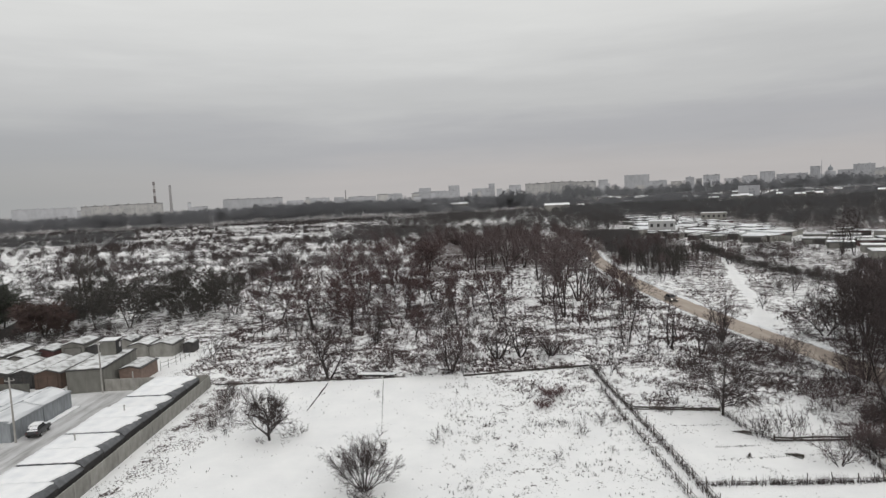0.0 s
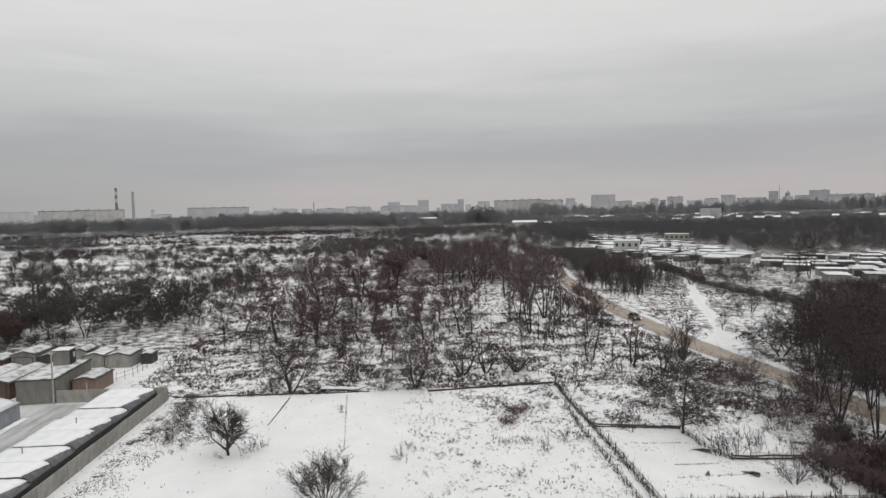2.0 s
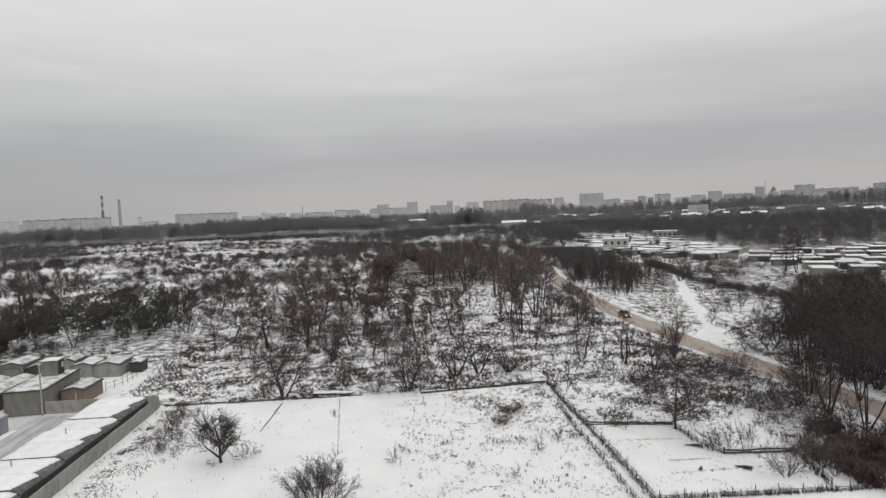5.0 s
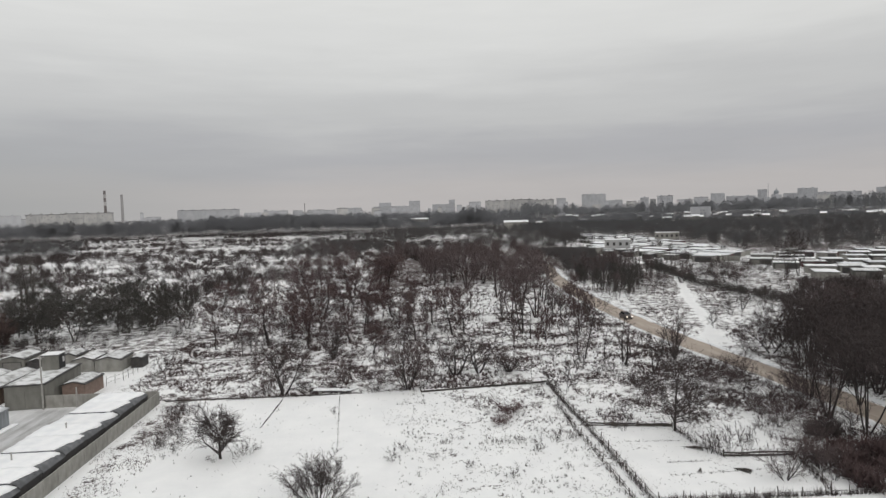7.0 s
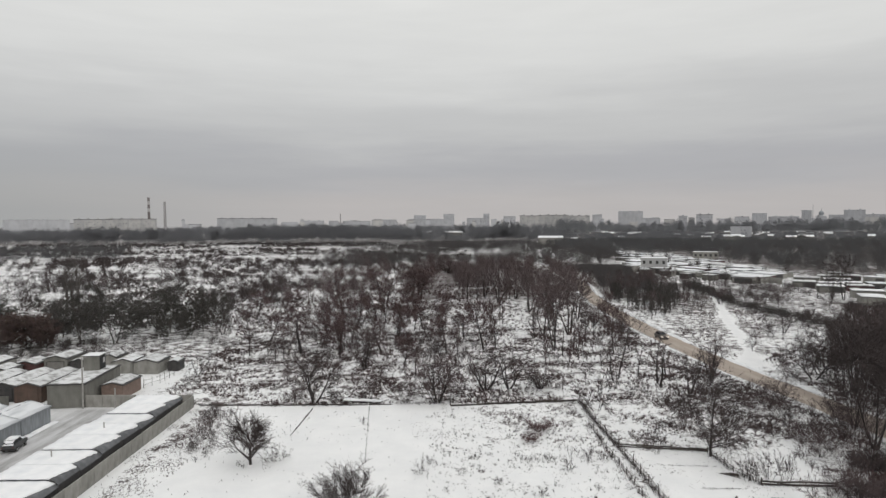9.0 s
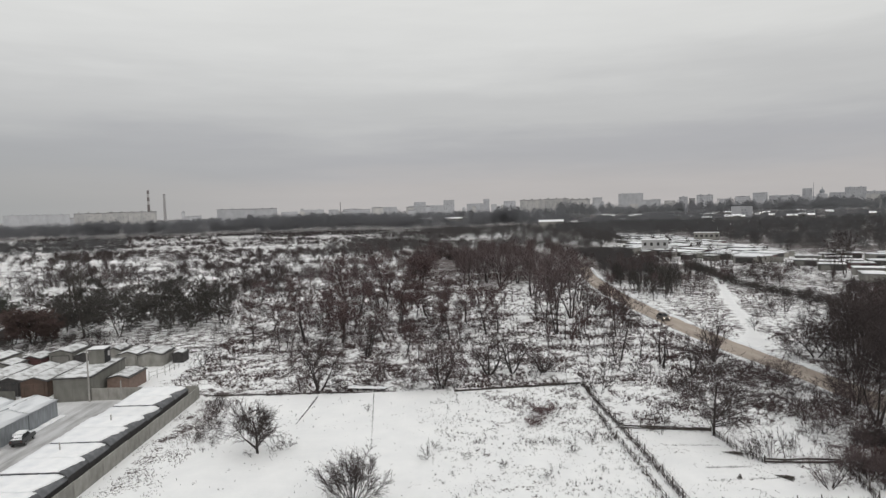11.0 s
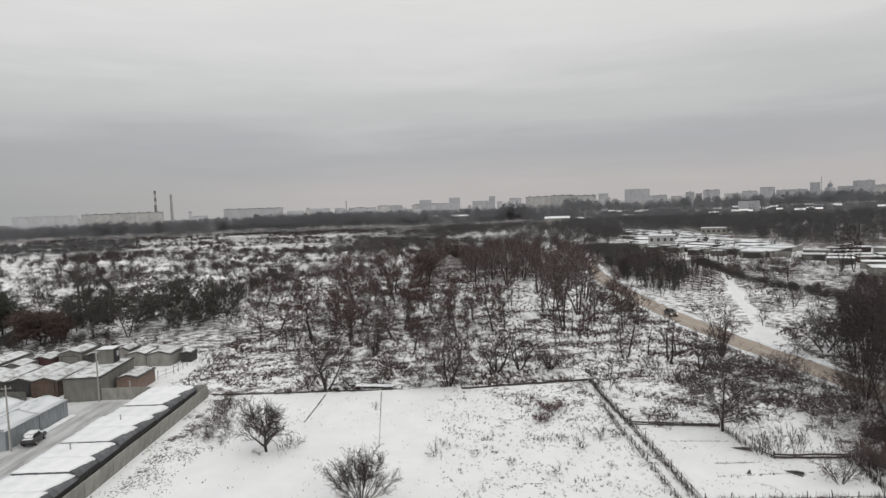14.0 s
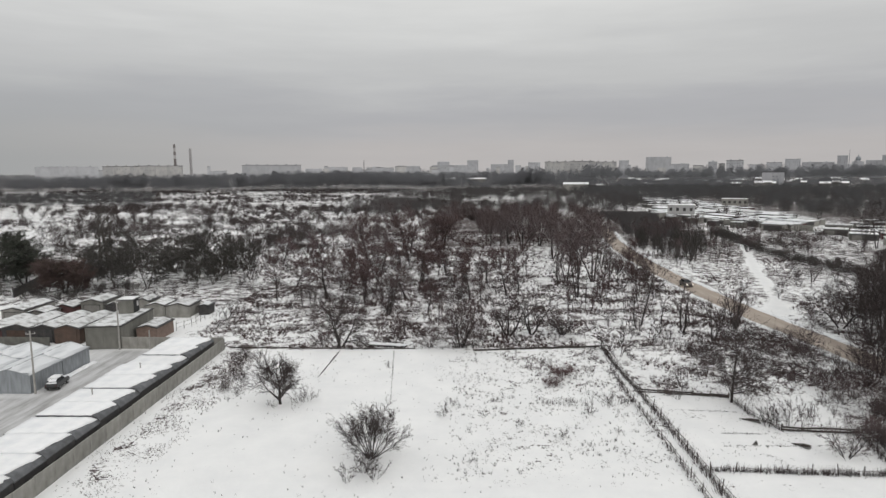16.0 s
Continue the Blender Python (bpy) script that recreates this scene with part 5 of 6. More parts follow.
# scrub of the abandoned plots
x, y = spots_in(1500, -240, -20, 150, 330, lambda a, b: a < -20 - (b - 150) * 0.05, 25, 0.025)
brush_mass("plot_brush", "scattered bare shrubs on abandoned snowy garden plots", x, y, rand(0.7, 2.8, len(x)), rand(1.6, 4.2, len(x)), 60, 0.022, M_TWIG_DARK, 35)
x, y = spots_in(4200, -560, 40, 290, 800, lambda a, b: a < 30, 26, 0.016)
brush_mass("plot_brush", "scattered bare shrubs and rows on distant snowy plots", x, y, rand(1.2, 4.0, len(x)), rand(3, 7, len(x)), 40, 0.060, M_TWIG_DARK, 36, 0.012)
x, y = spots_in(230, -330, -30, 190, 420, lambda a, b: a > -0.72 * b, 46, 0.025)
brush_mass("plot_trees", "dark bare fruit trees on distant snowy plots", x, y, rand(3.5, 6.0, len(x)), rand(3.5, 6.5, len(x)), 130, 0.013, M_TWIG_DARK, 47)
# hedges between the plots
hx, hy = [], []
r = np.random.default_rng(8)
for k in range(230):
    y0 = 160 * (1 + k * 0.0140) ** 1.2
    a = r.uniform(-0.74, 0.0) * y0
    n = int(r.uniform(8, 34))
    hx.append(a + np.arange(n) * y0 * 0.005)
    hy.append(np.full(n, y0) + r.normal(0, 0.8, n) + np.arange(n) * r.uniform(-0.25, 0.25))
hx, hy = np.concatenate(hx), np.concatenate(hy)
brush_mass("plot_hedges", "low dark hedges dividing snowy plots", hx, hy, r.uniform(0.5, 1.5, len(hx)), r.uniform(2.0, 4.5, len(hx)), 22, 0.07, M_TWIG_DARK, 37)
# middle-distance woods behind the lane's wood
x, y = spots_in(1150, -75, 190, 335, 700, lambda a, b: (a < 112 + (b - 345) * 0.16) & (a > -80 + (b - 345) * 0.15), 27, 0.02)
brush_mass("far_wood", "bare grey-brown wood in the middle distance", x, y, rand(6, 10, len(x)), rand(5, 9, len(x)), 90, 0.013, M_TWIG_HAZED_DARK, 38, 0.008, 0.3, (0.05, 0.10))
x, y = spots_in(500, 110, 330, 420, 760, lambda a, b: (a > 100 + (b - 420) * 0.1) & (a < 0.47 * b) & (b > 425 + (a - 130) * 0.9), 122)
brush_mass("far_wood", "bare grey-brown wood beyond the far garages", x, y, rand(6, 10, len(x)), rand(6, 10, len(x)), 130, 0.014, M_TWIG_HAZED_MID, 123, 0.008, 0.2, (0.04, 0.08))
# clumps and belt before the town, with haze in their colour
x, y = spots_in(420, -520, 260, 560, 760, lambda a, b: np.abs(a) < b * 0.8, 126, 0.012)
brush_mass("far_wood", "haze-grey bare clumps of trees on distant snow", x, y, rand(4, 10, len(x)), rand(7, 13, len(x)), 130, 0.015, M_TWIG_HAZED_MID, 127, 0.006, 0.2, (0.03, 0.07))
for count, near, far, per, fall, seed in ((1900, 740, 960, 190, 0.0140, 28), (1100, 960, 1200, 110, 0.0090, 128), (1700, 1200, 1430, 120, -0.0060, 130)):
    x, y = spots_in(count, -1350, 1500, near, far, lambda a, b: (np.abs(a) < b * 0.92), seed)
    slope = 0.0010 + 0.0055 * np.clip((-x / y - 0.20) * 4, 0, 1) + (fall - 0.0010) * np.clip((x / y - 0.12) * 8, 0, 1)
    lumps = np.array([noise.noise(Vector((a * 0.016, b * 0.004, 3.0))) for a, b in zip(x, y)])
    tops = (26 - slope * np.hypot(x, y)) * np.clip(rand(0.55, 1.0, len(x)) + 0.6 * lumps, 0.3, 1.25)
    brush_mass("far_wood", "haze-grey belt of bare woods before the town", x, y, tops, rand(10, 18, len(x)), per, 0.021, M_TWIG_HAZED_PALE if far > 1400 else M_TWIG_HAZED, seed + 11, 0.004, 0.1, (0.03, 0.06))
x, y = spots_in(1000, -620, -200, 420, 640, lambda a, b: (a < -0.48 * b - 8) & (b < 640 + (a + 320) * 0.4), 29)
brush_mass("far_wood", "dark bare wood at the plots' edge", x, y, rand(3.5, 7.5, len(x)), rand(6, 10, len(x)), 90, 0.034, M_TWIG_HAZED_MID, 40, 0.006, 0.1, (0.04, 0.08))
x, y = spots_in(1100, 110, 820, 250, 700, lambda a, b: behind_colony(a, b) & (a < b * 1.0), 30)
brush_mass("far_wood", "dark bare wood behind the far garages", x, y, rand(7, 12, len(x)), rand(6, 11, len(x)), 170, 0.015, M_TWIG_HAZED_MID, 41, 0.008, 0.3, (0.03, 0.065))
x, y = spots_in(560, 120, 420, 270, 560, behind_colony, 52)
brush_mass("far_wood", "dark bare wood close behind the far garages", x, y, rand(6, 10, len(x)), rand(5, 9, len(x)), 170, 0.011, M_TWIG_HAZED_DARK, 53, 0.008, 0.3, (0.04, 0.08))
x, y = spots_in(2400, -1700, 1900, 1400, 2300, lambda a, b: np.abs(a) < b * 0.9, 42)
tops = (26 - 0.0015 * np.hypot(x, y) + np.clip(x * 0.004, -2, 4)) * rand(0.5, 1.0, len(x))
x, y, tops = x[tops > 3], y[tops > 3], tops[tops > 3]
brush_mass("far_wood", "haze-paled bare woods between the town's blocks", x, y, tops, rand(16, 28, len(x)), 60, 0.03, M_TWIG_HAZED_PALE, 43, 0.003, 0.1, (0.03, 0.07))


# ---- dry weeds ----
def weeds(name, label, xs, ys, low, high, per, wide, mat, seed, lean=0.24):
    """Tufts of dry stalks: per slim wedges that lean out of each tuft."""
    r = np.random.default_rng(seed)
    n = len(xs)
    m = n * per
    size = r.uniform(low, high, n).repeat(per)
    h = size * r.uniform(0.45, 1.1, m)
    ox, oy = r.normal(0, 1, m) * size * lean * 0.8, r.normal(0, 1, m) * size * lean * 0.8
    base = np.stack([xs.repeat(per) + ox, ys.repeat(per) + oy, np.full(m, -0.12)], 1)
    tip = base + np.stack([ox * 0.9 + r.normal(0, lean, m) * h, oy * 0.9 + r.normal(0, lean, m) * h, h + 0.12], 1)
    a = r.uniform(0, np.pi, m)
    side = np.stack([np.cos(a), np.sin(a), np.zeros(m)], 1) * (wide * r.uniform(0.5, 1.5, m))[:, None]
    tris = np.stack([base - side, base + side, tip], 1)
    return tagged(new(name, tri_mesh(name, tris, mat)), label, "dry grass", kind="stuff")


off_road = lambda a, b: np.abs(a - road_x(b)) > 3.8
x, y = spots_in(13000, -43, 50, 88, 150, lambda a, b: off_road(a, b) & ((b > 112) | (a > -42)), 51, 0.22, True)
weeds("dry_grass", "dry brown weeds standing through snow under trees", x, y, 0.2, 0.55, 9, 0.045, M_WEED, 61)
x, y = spots_in(6000, -130, 56, 150, 260, off_road, 52, 0.06, True)
weeds("dry_grass", "dry brown weeds standing through snow on wild ground", x, y, 0.3, 0.9, 8, 0.08, M_WEED, 62)
x, y = spots_in(1500, 58, 100, 95, 215, lambda a, b: off_road(a, b) & (np.abs(a - along(PATH_FORK, b)) > 3), 53, 0.08, True)
weeds("dry_grass", "dry weeds on snow beside the lane", x, y, 0.25, 0.7, 8, 0.06, M_WEED, 63)
x, y = spots_in(1900, 24, 52, 60, 92, lambda a, b: off_road(a, b) & ((a > 42) | (b > 70.5)), 54, 0.2, True)
weeds("dry_grass", "tangled dry weeds around the garden plot", x, y, 0.2, 0.6, 9, 0.03, M_WEED, 64)
x, y = spots_in(650, 32, 55, 54, 95, lambda a, b: off_road(a, b) & ((b > 69) | (a > 40)), 118, 0.12, True)
weeds("dry_grass", "tall dry weeds and suckers beside the lane", x, y, 0.3, 1.1, 9, 0.022, M_TWIG_DARK, 119, 0.3)
x, y = spots_in(800, -1, 20, 50, 86, everywhere, 55, 0.3, True)
weeds("field_weeds", "dry stalks dotted over the snowy field", x, y, 0.12, 0.42, 7, 0.024, M_TWIG_DARK, 65, 0.2)
x, y = spots_in(420, -32, 4, 44, 85, everywhere, 56, 0.2, True)
weeds("field_weeds", "few dry stalks dotted over the snowy field", x, y, 0.08, 0.28, 5, 0.024, M_TWIG_DARK, 66, 0.12)
x, y = spots_in(2400, -33.7, -27.0, 40, 87, everywhere, 57, 0.25, True)
weeds("dry_grass", "rough dry grass at the foot of the concrete wall", x, y, 0.05, 0.2, 6, 0.018, M_WEED, 67)
r = np.random.default_rng(112)
y = 85.5 - 17 * r.beta(1.3, 1.7, 460)
x = -30.4 + (84 - y) * 0.19 + r.normal(0, 1.1, 460)
weeds("dry_grass", "reddish dry weeds in a streak beside the apple tree", x, y, 0.15, 0.7, 8, 0.018, M_TWIG_RED, 113, 0.3)
x, y = spots_in(420, 3, 20, 68, 86.5, lambda a, b: a > 4 + (86 - b) * 0.66, 58, 0.25, True)
weeds("dry_grass", "thick dry weeds at the field's edge", x, y, 0.2, 0.5, 10, 0.024, M_WEED, 68)
x, y = spots_in(60, 9, 19, 65.5, 68.0, everywhere, 59)
weeds("field_weeds", "row of dry stalks left in the field", x, y, 0.3, 0.8, 5, 0.025, M_TWIG_DARK, 69, 0.25)
for k, (ax, ay, bx, by) in enumerate(((-16.9, 86.0, -17.5, 75.0), (-9.0, 86.4, -7.4, 66.0))):
    t = np.linspace(0, 1, 150)
    weeds("field_weeds", "thin line of dry stalks along an old garden furrow", ax + (bx - ax) * t, ay + (by - ay) * t, 0.06, 0.2, 6, 0.026, M_TWIG_DARK, 80 + k)
x, y = spots_in(420, -33, 21, 87.0, 88.4, everywhere, 60)
weeds("dry_grass", "dark dry weeds along the field's far edge", x, y, 0.2, 0.6, 6, 0.025, M_TWIG_DARK, 70)


# ---- fences ----
def fence(name, label, pts, height, gap, rails, stems, seed, post_r=0.05, boards=False):
    """A worn garden fence: leaning posts, rails or boards between them, and dry stems grown through it."""
    rng = random.Random(seed)
    ob = holder(name, label, "fence", (pts[0][0], pts[0][1], 0))
    ox, oy = pts[0]
    marks = []
    for (ax, ay), (bx, by) in zip(pts, pts[1:]):
        n = max(1, round(math.hypot(bx - ax, by - ay) / gap))
        marks += [(ax + (bx - ax) * i / n - ox, ay + (by - ay) * i / n - oy) for i in range(n)]
    marks.append((pts[-1][0] - ox, pts[-1][1] - oy))
    bm = bmesh.new()
    bmesh.ops.create_cone(bm, cap_ends=True, segments=6, radius1=post_r, radius2=post_r * 0.8, depth=height + 0.5, matrix=Matrix.Translation((0, 0, height / 2 - 0.1)))
    pm = bpy.data.meshes.new("post")
    bm.to_mesh(pm)
    bm.free()
    pm.materials.append(M_WOOD)
    for x, y in marks:
        o = part_mesh("post", pm, ob)
        o.matrix_basis = pose(x, y, rng.uniform(-0.12, 0.08), rng.uniform(-6, 6), rng.uniform(-6, 6), rng.uniform(0, 360))
    for (ax, ay), (bx, by) in zip(marks, marks[1:]):
        for z in rails:
            verts, faces = [], []
            p, q = Vector((ax, ay, z + rng.uniform(-0.06, 0.06))), Vector((bx, by, z + rng.uniform(-0.06, 0.06)))
            if boards:
                d = (q - p).normalized()
                s = Vector((-d.y, d.x, 0)) * 0.02
                hh = Vector((0, 0, 0.085))
                c = [p - s - hh, p + s - hh, p + s + hh, p - s + hh, q - s - hh, q + s - hh, q + s + hh, q - s + hh]
                me = mesh_of("board", c, [(0, 1, 2, 3), (7, 6, 5, 4), (0, 4, 5, 1), (1, 5, 6, 2), (2, 6, 7, 3), (3, 7, 4, 0)], M_WOOD)
                part_mesh("board", me, ob)
            else:
                tube(verts, faces, p, q, 0.022, 0.022, 4)
                part_mesh("rail", mesh_of("rail", verts, faces, M_WOOD), ob)
    if stems:
        r = np.random.default_rng(seed)
        xs, ys = [], []
        for (ax, ay), (bx, by) in zip(marks, marks[1:]):
            u = r.random(stems)
            xs.append(ox + ax + (bx - ax) * u + r.normal(0, 0.10, stems))
            ys.append(oy + ay + (by - ay) * u + r.normal(0, 0.10, stems))
        weeds("fence_weeds", "dark dry stems grown through a garden fence", np.concatenate(xs), np.concatenate(ys), height * 0.4, height * 1.15, 6, 0.022, M_TWIG_DARK, seed, 0.22)
    return ob


fence("garden_fence", "worn dark garden fence overgrown with dry stems", ((21.5, 40.0), (21.4, 69.8), (21.0, 81.0), (21.3, 88.3)), 0.95, 2.4, (0.3, 0.75), 24, 1)
fence("garden_fence", "low dark wire fence along the snowy field", ((19.9, 40.0), (19.9, 69.5), (20.1, 78.0)), 0.7, 2.4, (0.25, 0.55), 12, 2)
fence("board_fence", "low dark board fence across a snowy garden plot", ((21.6, 70.0), (31.0, 68.2)), 0.5, 2.0, (0.12, 0.32), 8, 3, boards=True)
fence("garden_fence", "sagging dark garden fence beside a snowy plot", ((31.0, 68.0), (31.2, 62.5), (32.4, 59.4)), 0.7, 2.0, (0.25, 0.5), 12, 4)
fence("board_fence", "low dark board fence with dry weeds behind a snowy plot", ((32.4, 59.3), (39.6, 58.6)), 0.6, 2.0, (0.15, 0.4), 16, 5, boards=True)
fence("garden_fence", "sagging garden fence overgrown with dry stems", ((39.6, 58.4), (37.9, 51.0)), 0.8, 2.0, (0.3, 0.6), 16, 6)
fence("garden_fence", "garden fence with thick dry weeds before a snowy plot", ((22.0, 51.0), (39.0, 50.2), (46.0, 49.8)), 0.7, 2.2, (0.3,), 34, 7)
fence("garden_fence", "thin wire fence on grey posts behind a brick garage", ((-45.9, 97.6), (-44.6, 100.6), (-44.4, 105.5)), 1.4, 1.5, (0.5, 1.2), 0, 12, 0.04)
fence("edging", "low dark board edging along the field's far end", ((-33.4, 87.7), (-6.0, 87.2)), 0.22, 3.0, (0.1,), 6, 8, boards=True)
fence("edging", "low dark board edging along the field's far end", ((2.5, 86.4), (21.0, 88.5)), 0.25, 3.0, (0.1, 0.2), 5, 9, boards=True)


def brush_heap(x, y, turn, length):
    """A long low heap of cut branches under a cap of snow."""
    ob = holder("brush_heap", "low heap of cut branches capped with snow at the field's edge", "brush heap", (x, y, 0), turn)
    rng = random.Random(46)
    verts, faces = [], []
    for i in range(90):
        p = Vector((rng.uniform(-length / 2, length / 2), rng.gauss(0, 0.45), rng.uniform(0.02, 0.34)))
        d = Vector((rng.gauss(0, 1), rng.gauss(0, 0.5), rng.gauss(0, 0.12))).normalized() * rng.uniform(0.4, 1.1)
        tube(verts, faces, p - d, p + d, 0.045, 0.02, 4)
    part_mesh("branches", mesh_of("branches", verts, faces, M_BARK), ob)
    part("snow_cover", lumpy_slab(rng, -length * 0.44, length * 0.44, -0.5, 0.4, lambda a, b: 0.34, 0.2, 0.09, 14, 4), M_SNOW, ob)


brush_heap(-10.2, 88.6, -10, 6.4)


def plank_pile(x, y, turn, length, label):
    """A few short boards lying askew, half sunk in snow."""
    ob = holder("plank_pile", label, "planks", (x, y, 0.0), turn)
    me = mesh_box("plank", -length / 2, length / 2, -0.07, 0.07, 0, 0.04, M_WOOD, 0.008)
    for i in range(4):
        o = part_mesh("plank", me, ob)
        o.matrix_basis = pose(0.13 * (i - 1.5), -0.18 + 0.12 * i, 0.03 + 0.045 * i, 14 * (i - 1), 4 * i, 16 * (i - 1))
        o.scale = (1 - 0.17 * i, 1, 1)


plank_pile(30.6, 61.7, -25, 2.1, "dark old planks lying in the snowy garden plot")
plank_pile(32.6, 55.8, -40, 1.7, "dark old planks lying in the snowy garden plot")
plank_pile(28.4, 56.3, 15, 0.5, "short dark planks lying in the snowy garden plot")
# beds of the plot, with stubs of last year's plants
for k, (ax, ay, bx, by) in enumerate(((26.2, 58.6, 30.4, 58.5), (25.2, 55.8, 36.0, 55.9), (24.5, 64.5, 30.0, 64.0))):
    t = np.linspace(0, 1, 44) + np.random.default_rng(k).normal(0, 0.03, 44)
    weeds("field_weeds", "short dry stubs along a snowy garden bed", ax + (bx - ax) * t, ay + (by - ay) * t, 0.05, 0.2, 6, 0.04, M_TWIG_DARK, 85 + k, 0.5)
x, y = spots_in(420, 22.5, 39, 51, 68, everywhere, 88, 0.3)
weeds("field_weeds", "few dry stubs dotted over a snowy garden plot", x, y, 0.04, 0.16, 5, 0.025, M_TWIG_DARK, 89, 0.3)
x, y = spots_in(1400, -3, 20, 48, 84, everywhere, 110, 0.35)
weeds("field_weeds", "short dry stubs speckling the snowy field", x, y, 0.05, 0.16, 5, 0.022, M_TWIG_DARK, 111, 0.4)


# ---- far garage colony ----
def far_row(x, y, length, depth, turn, h, wall, seed, label, bays):
    """A long low row of garages with a snowy roof and a door in every bay."""
    rng = random.Random(seed)
    ob = holder("garage_row", label, "garages", (x, y, 0), turn, GARAGE[1])
    bm = bmesh.new()
    prism(bm, [(-depth / 2, -0.3), (depth / 2, -0.3), (depth / 2, h), (-depth / 2, h - 0.10)], "x", -length / 2, length / 2)
    part("wall", bm, wall, ob)
    bm = bmesh.new()
    prism(bm, [(-depth / 2 - 0.3, h - 0.106), (depth / 2 + 0.3, h + 0.010), (depth / 2 + 0.3, h + 0.150), (-depth / 2 - 0.3, h + 0.034)], "x", -length / 2 - 0.2, length / 2 + 0.2)
    part("roof", bm, M_FELT, ob)
    part("snow_cover", lumpy_slab(rng, -length / 2 - 0.15, length / 2 + 0.15, -depth / 2 - 0.25, depth / 2 + 0.25, lambda a, b: h + 0.095 + 0.10 * b / depth, 0.2, 0.06, 16, 5), rng.choice((M_SNOW, M_SNOW_METAL, M_SNOW_THIN)), ob)
    step = length / bays
    me = mesh_box("door", -step * 0.38, step * 0.38, -0.07, -0.004, 0.0, h - 0.5, M_METAL_DARK)
    me2 = mesh_box("door", -step * 0.38, step * 0.38, -0.07, -0.004, 0.0, h - 0.5, M_DOOR)
    for i in range(bays):
        o = part_mesh("door", me if rng.random() < 0.65 else me2, ob)
        o.matrix_basis = pose(-length / 2 + (i + 0.5) * step, -depth / 2, 0)


rng = random.Random(77)
walls = (M_CONCRETE, M_CONCRETE_OLD, M_CONCRETE, M_CONCRETE_LIGHT, M_METAL_DARK, M_CONCRETE_OLD, M_RED)
k = 0
colony = [(152, 240, 18, -30), (164, 256, 22, -33), (180, 262, 26, -33), (147, 224, 10, -24), (154, 207, 20, -22), (176, 214, 28, -20), (172, 234, 28, -24), (198, 238, 30, -22),
          (206, 262, 26, -26), (170, 195, 26, -16), (196, 216, 26, -18), (226, 246, 30, -22), (222, 224, 28, -20)]
pieces = []
for x, y, length, turn in colony:   # each long row is a string of uneven garages
    n = max(1, round(length / 9))
    a = radians(turn)
    for i in range(n):
        o, w = (i + 0.5 - n / 2) * length / n, rng.uniform(-2.2, 2.2)
        pieces.append((x + o * math.cos(a) - w * math.sin(a), y + o * math.sin(a) + w * math.cos(a), length / n - rng.uniform(0.4, 2.4), turn + rng.uniform(-6, 6)))
colony = pieces
for row in range(15):   # rows that run away to the far side, each one further right
    v = row * 8.0
    start, stop = max(-26 + row * 3, (v - 42) * 1.9), 45 + 1.25 * v
    while start < stop:
        length = rng.uniform(6, 19)
        u = start + length / 2
        w = v + rng.uniform(-1.0, 1.0)
        colony.append((131 + 0.906 * w - 0.42 * u, 283 + 0.42 * w + 0.906 * u, length, -65 + rng.uniform(-3.5, 3.5)))
        start += length + rng.choice((0.8, 2.0, 5.0))
tries = 0
while tries < 400 and len(colony) < 150:
    tries += 1
    x, y = rng.uniform(126, 262), rng.uniform(172, 300)
    d = math.hypot(x, y)
    if d < 232 or x < 0.66 * y or x > 0.9 * y or behind_colony(x, y) or any(math.hypot(x - c[0], y - c[1]) < 4.5 + 0.5 * c[2] + 3 for c in colony):
        continue
    colony.append((x, y, rng.uniform(5, 10), rng.choice((-24, -30, 62, -20)) + rng.uniform(-5, 5)))
for x, y, length, turn in colony:
    k += 1
    far_row(x, y, length, rng.uniform(5.4, 6.9), turn, rng.uniform(1.9, 2.8), walls[k % 7], 400 + k, "low row of worn garages under snow in a distant colony", max(2, round(length / 4)))
for u, v, w, d, h, turn in ((20, -9, 6, 5, 2.6, -60), (34, -10, 5, 4, 2.3, -70), (-6, -10, 5, 5, 2.4, -55), (-22, -8, 9, 5, 2.8, -40), (48, -7, 8, 6, 3.2, -66), (6, -12, 4, 4, 2.2, -50)):
    x, y = 131 + 0.906 * v - 0.42 * u, 283 + 0.42 * v + 0.906 * u
    far_row(x, y, w, d, turn, h, walls[int(w) % 6], 700 + int(u), "small shed with a snowy roof before a distant garage colony", 1)
x, y = spots_in(46, 100, 160, 225, 345, lambda a, b: np.abs(0.906 * (a - 131) + 0.42 * (b - 283) + 16) < 4.0, 71)
brush_mass("plot_brush", "bare shrubs before a distant garage colony", x, y, g.uniform(1.5, 4.5, len(x)), g.uniform(2.5, 4.5, len(x)), 60, 0.016, M_TWIG_DARK, 72)
x, y = spots_in(14, 130, 200, 265, 420, lambda a, b: ~behind_colony(a, b) & (0.906 * (a - 131) + 0.42 * (b - 283) > 4), 73)
brush_mass("colony_trees", "bare trees standing among distant garages", x, y, g.uniform(5, 8, len(x)), g.uniform(3.5, 5.5, len(x)), 80, 0.010, M_TWIG_DARK, 74)
wall_run("wall_colony", "long grey concrete wall before a distant garage colony", (124.0, 288.0), (147.0, 256.0), 2.4, 0.2, 3.0, M_CONCRETE)


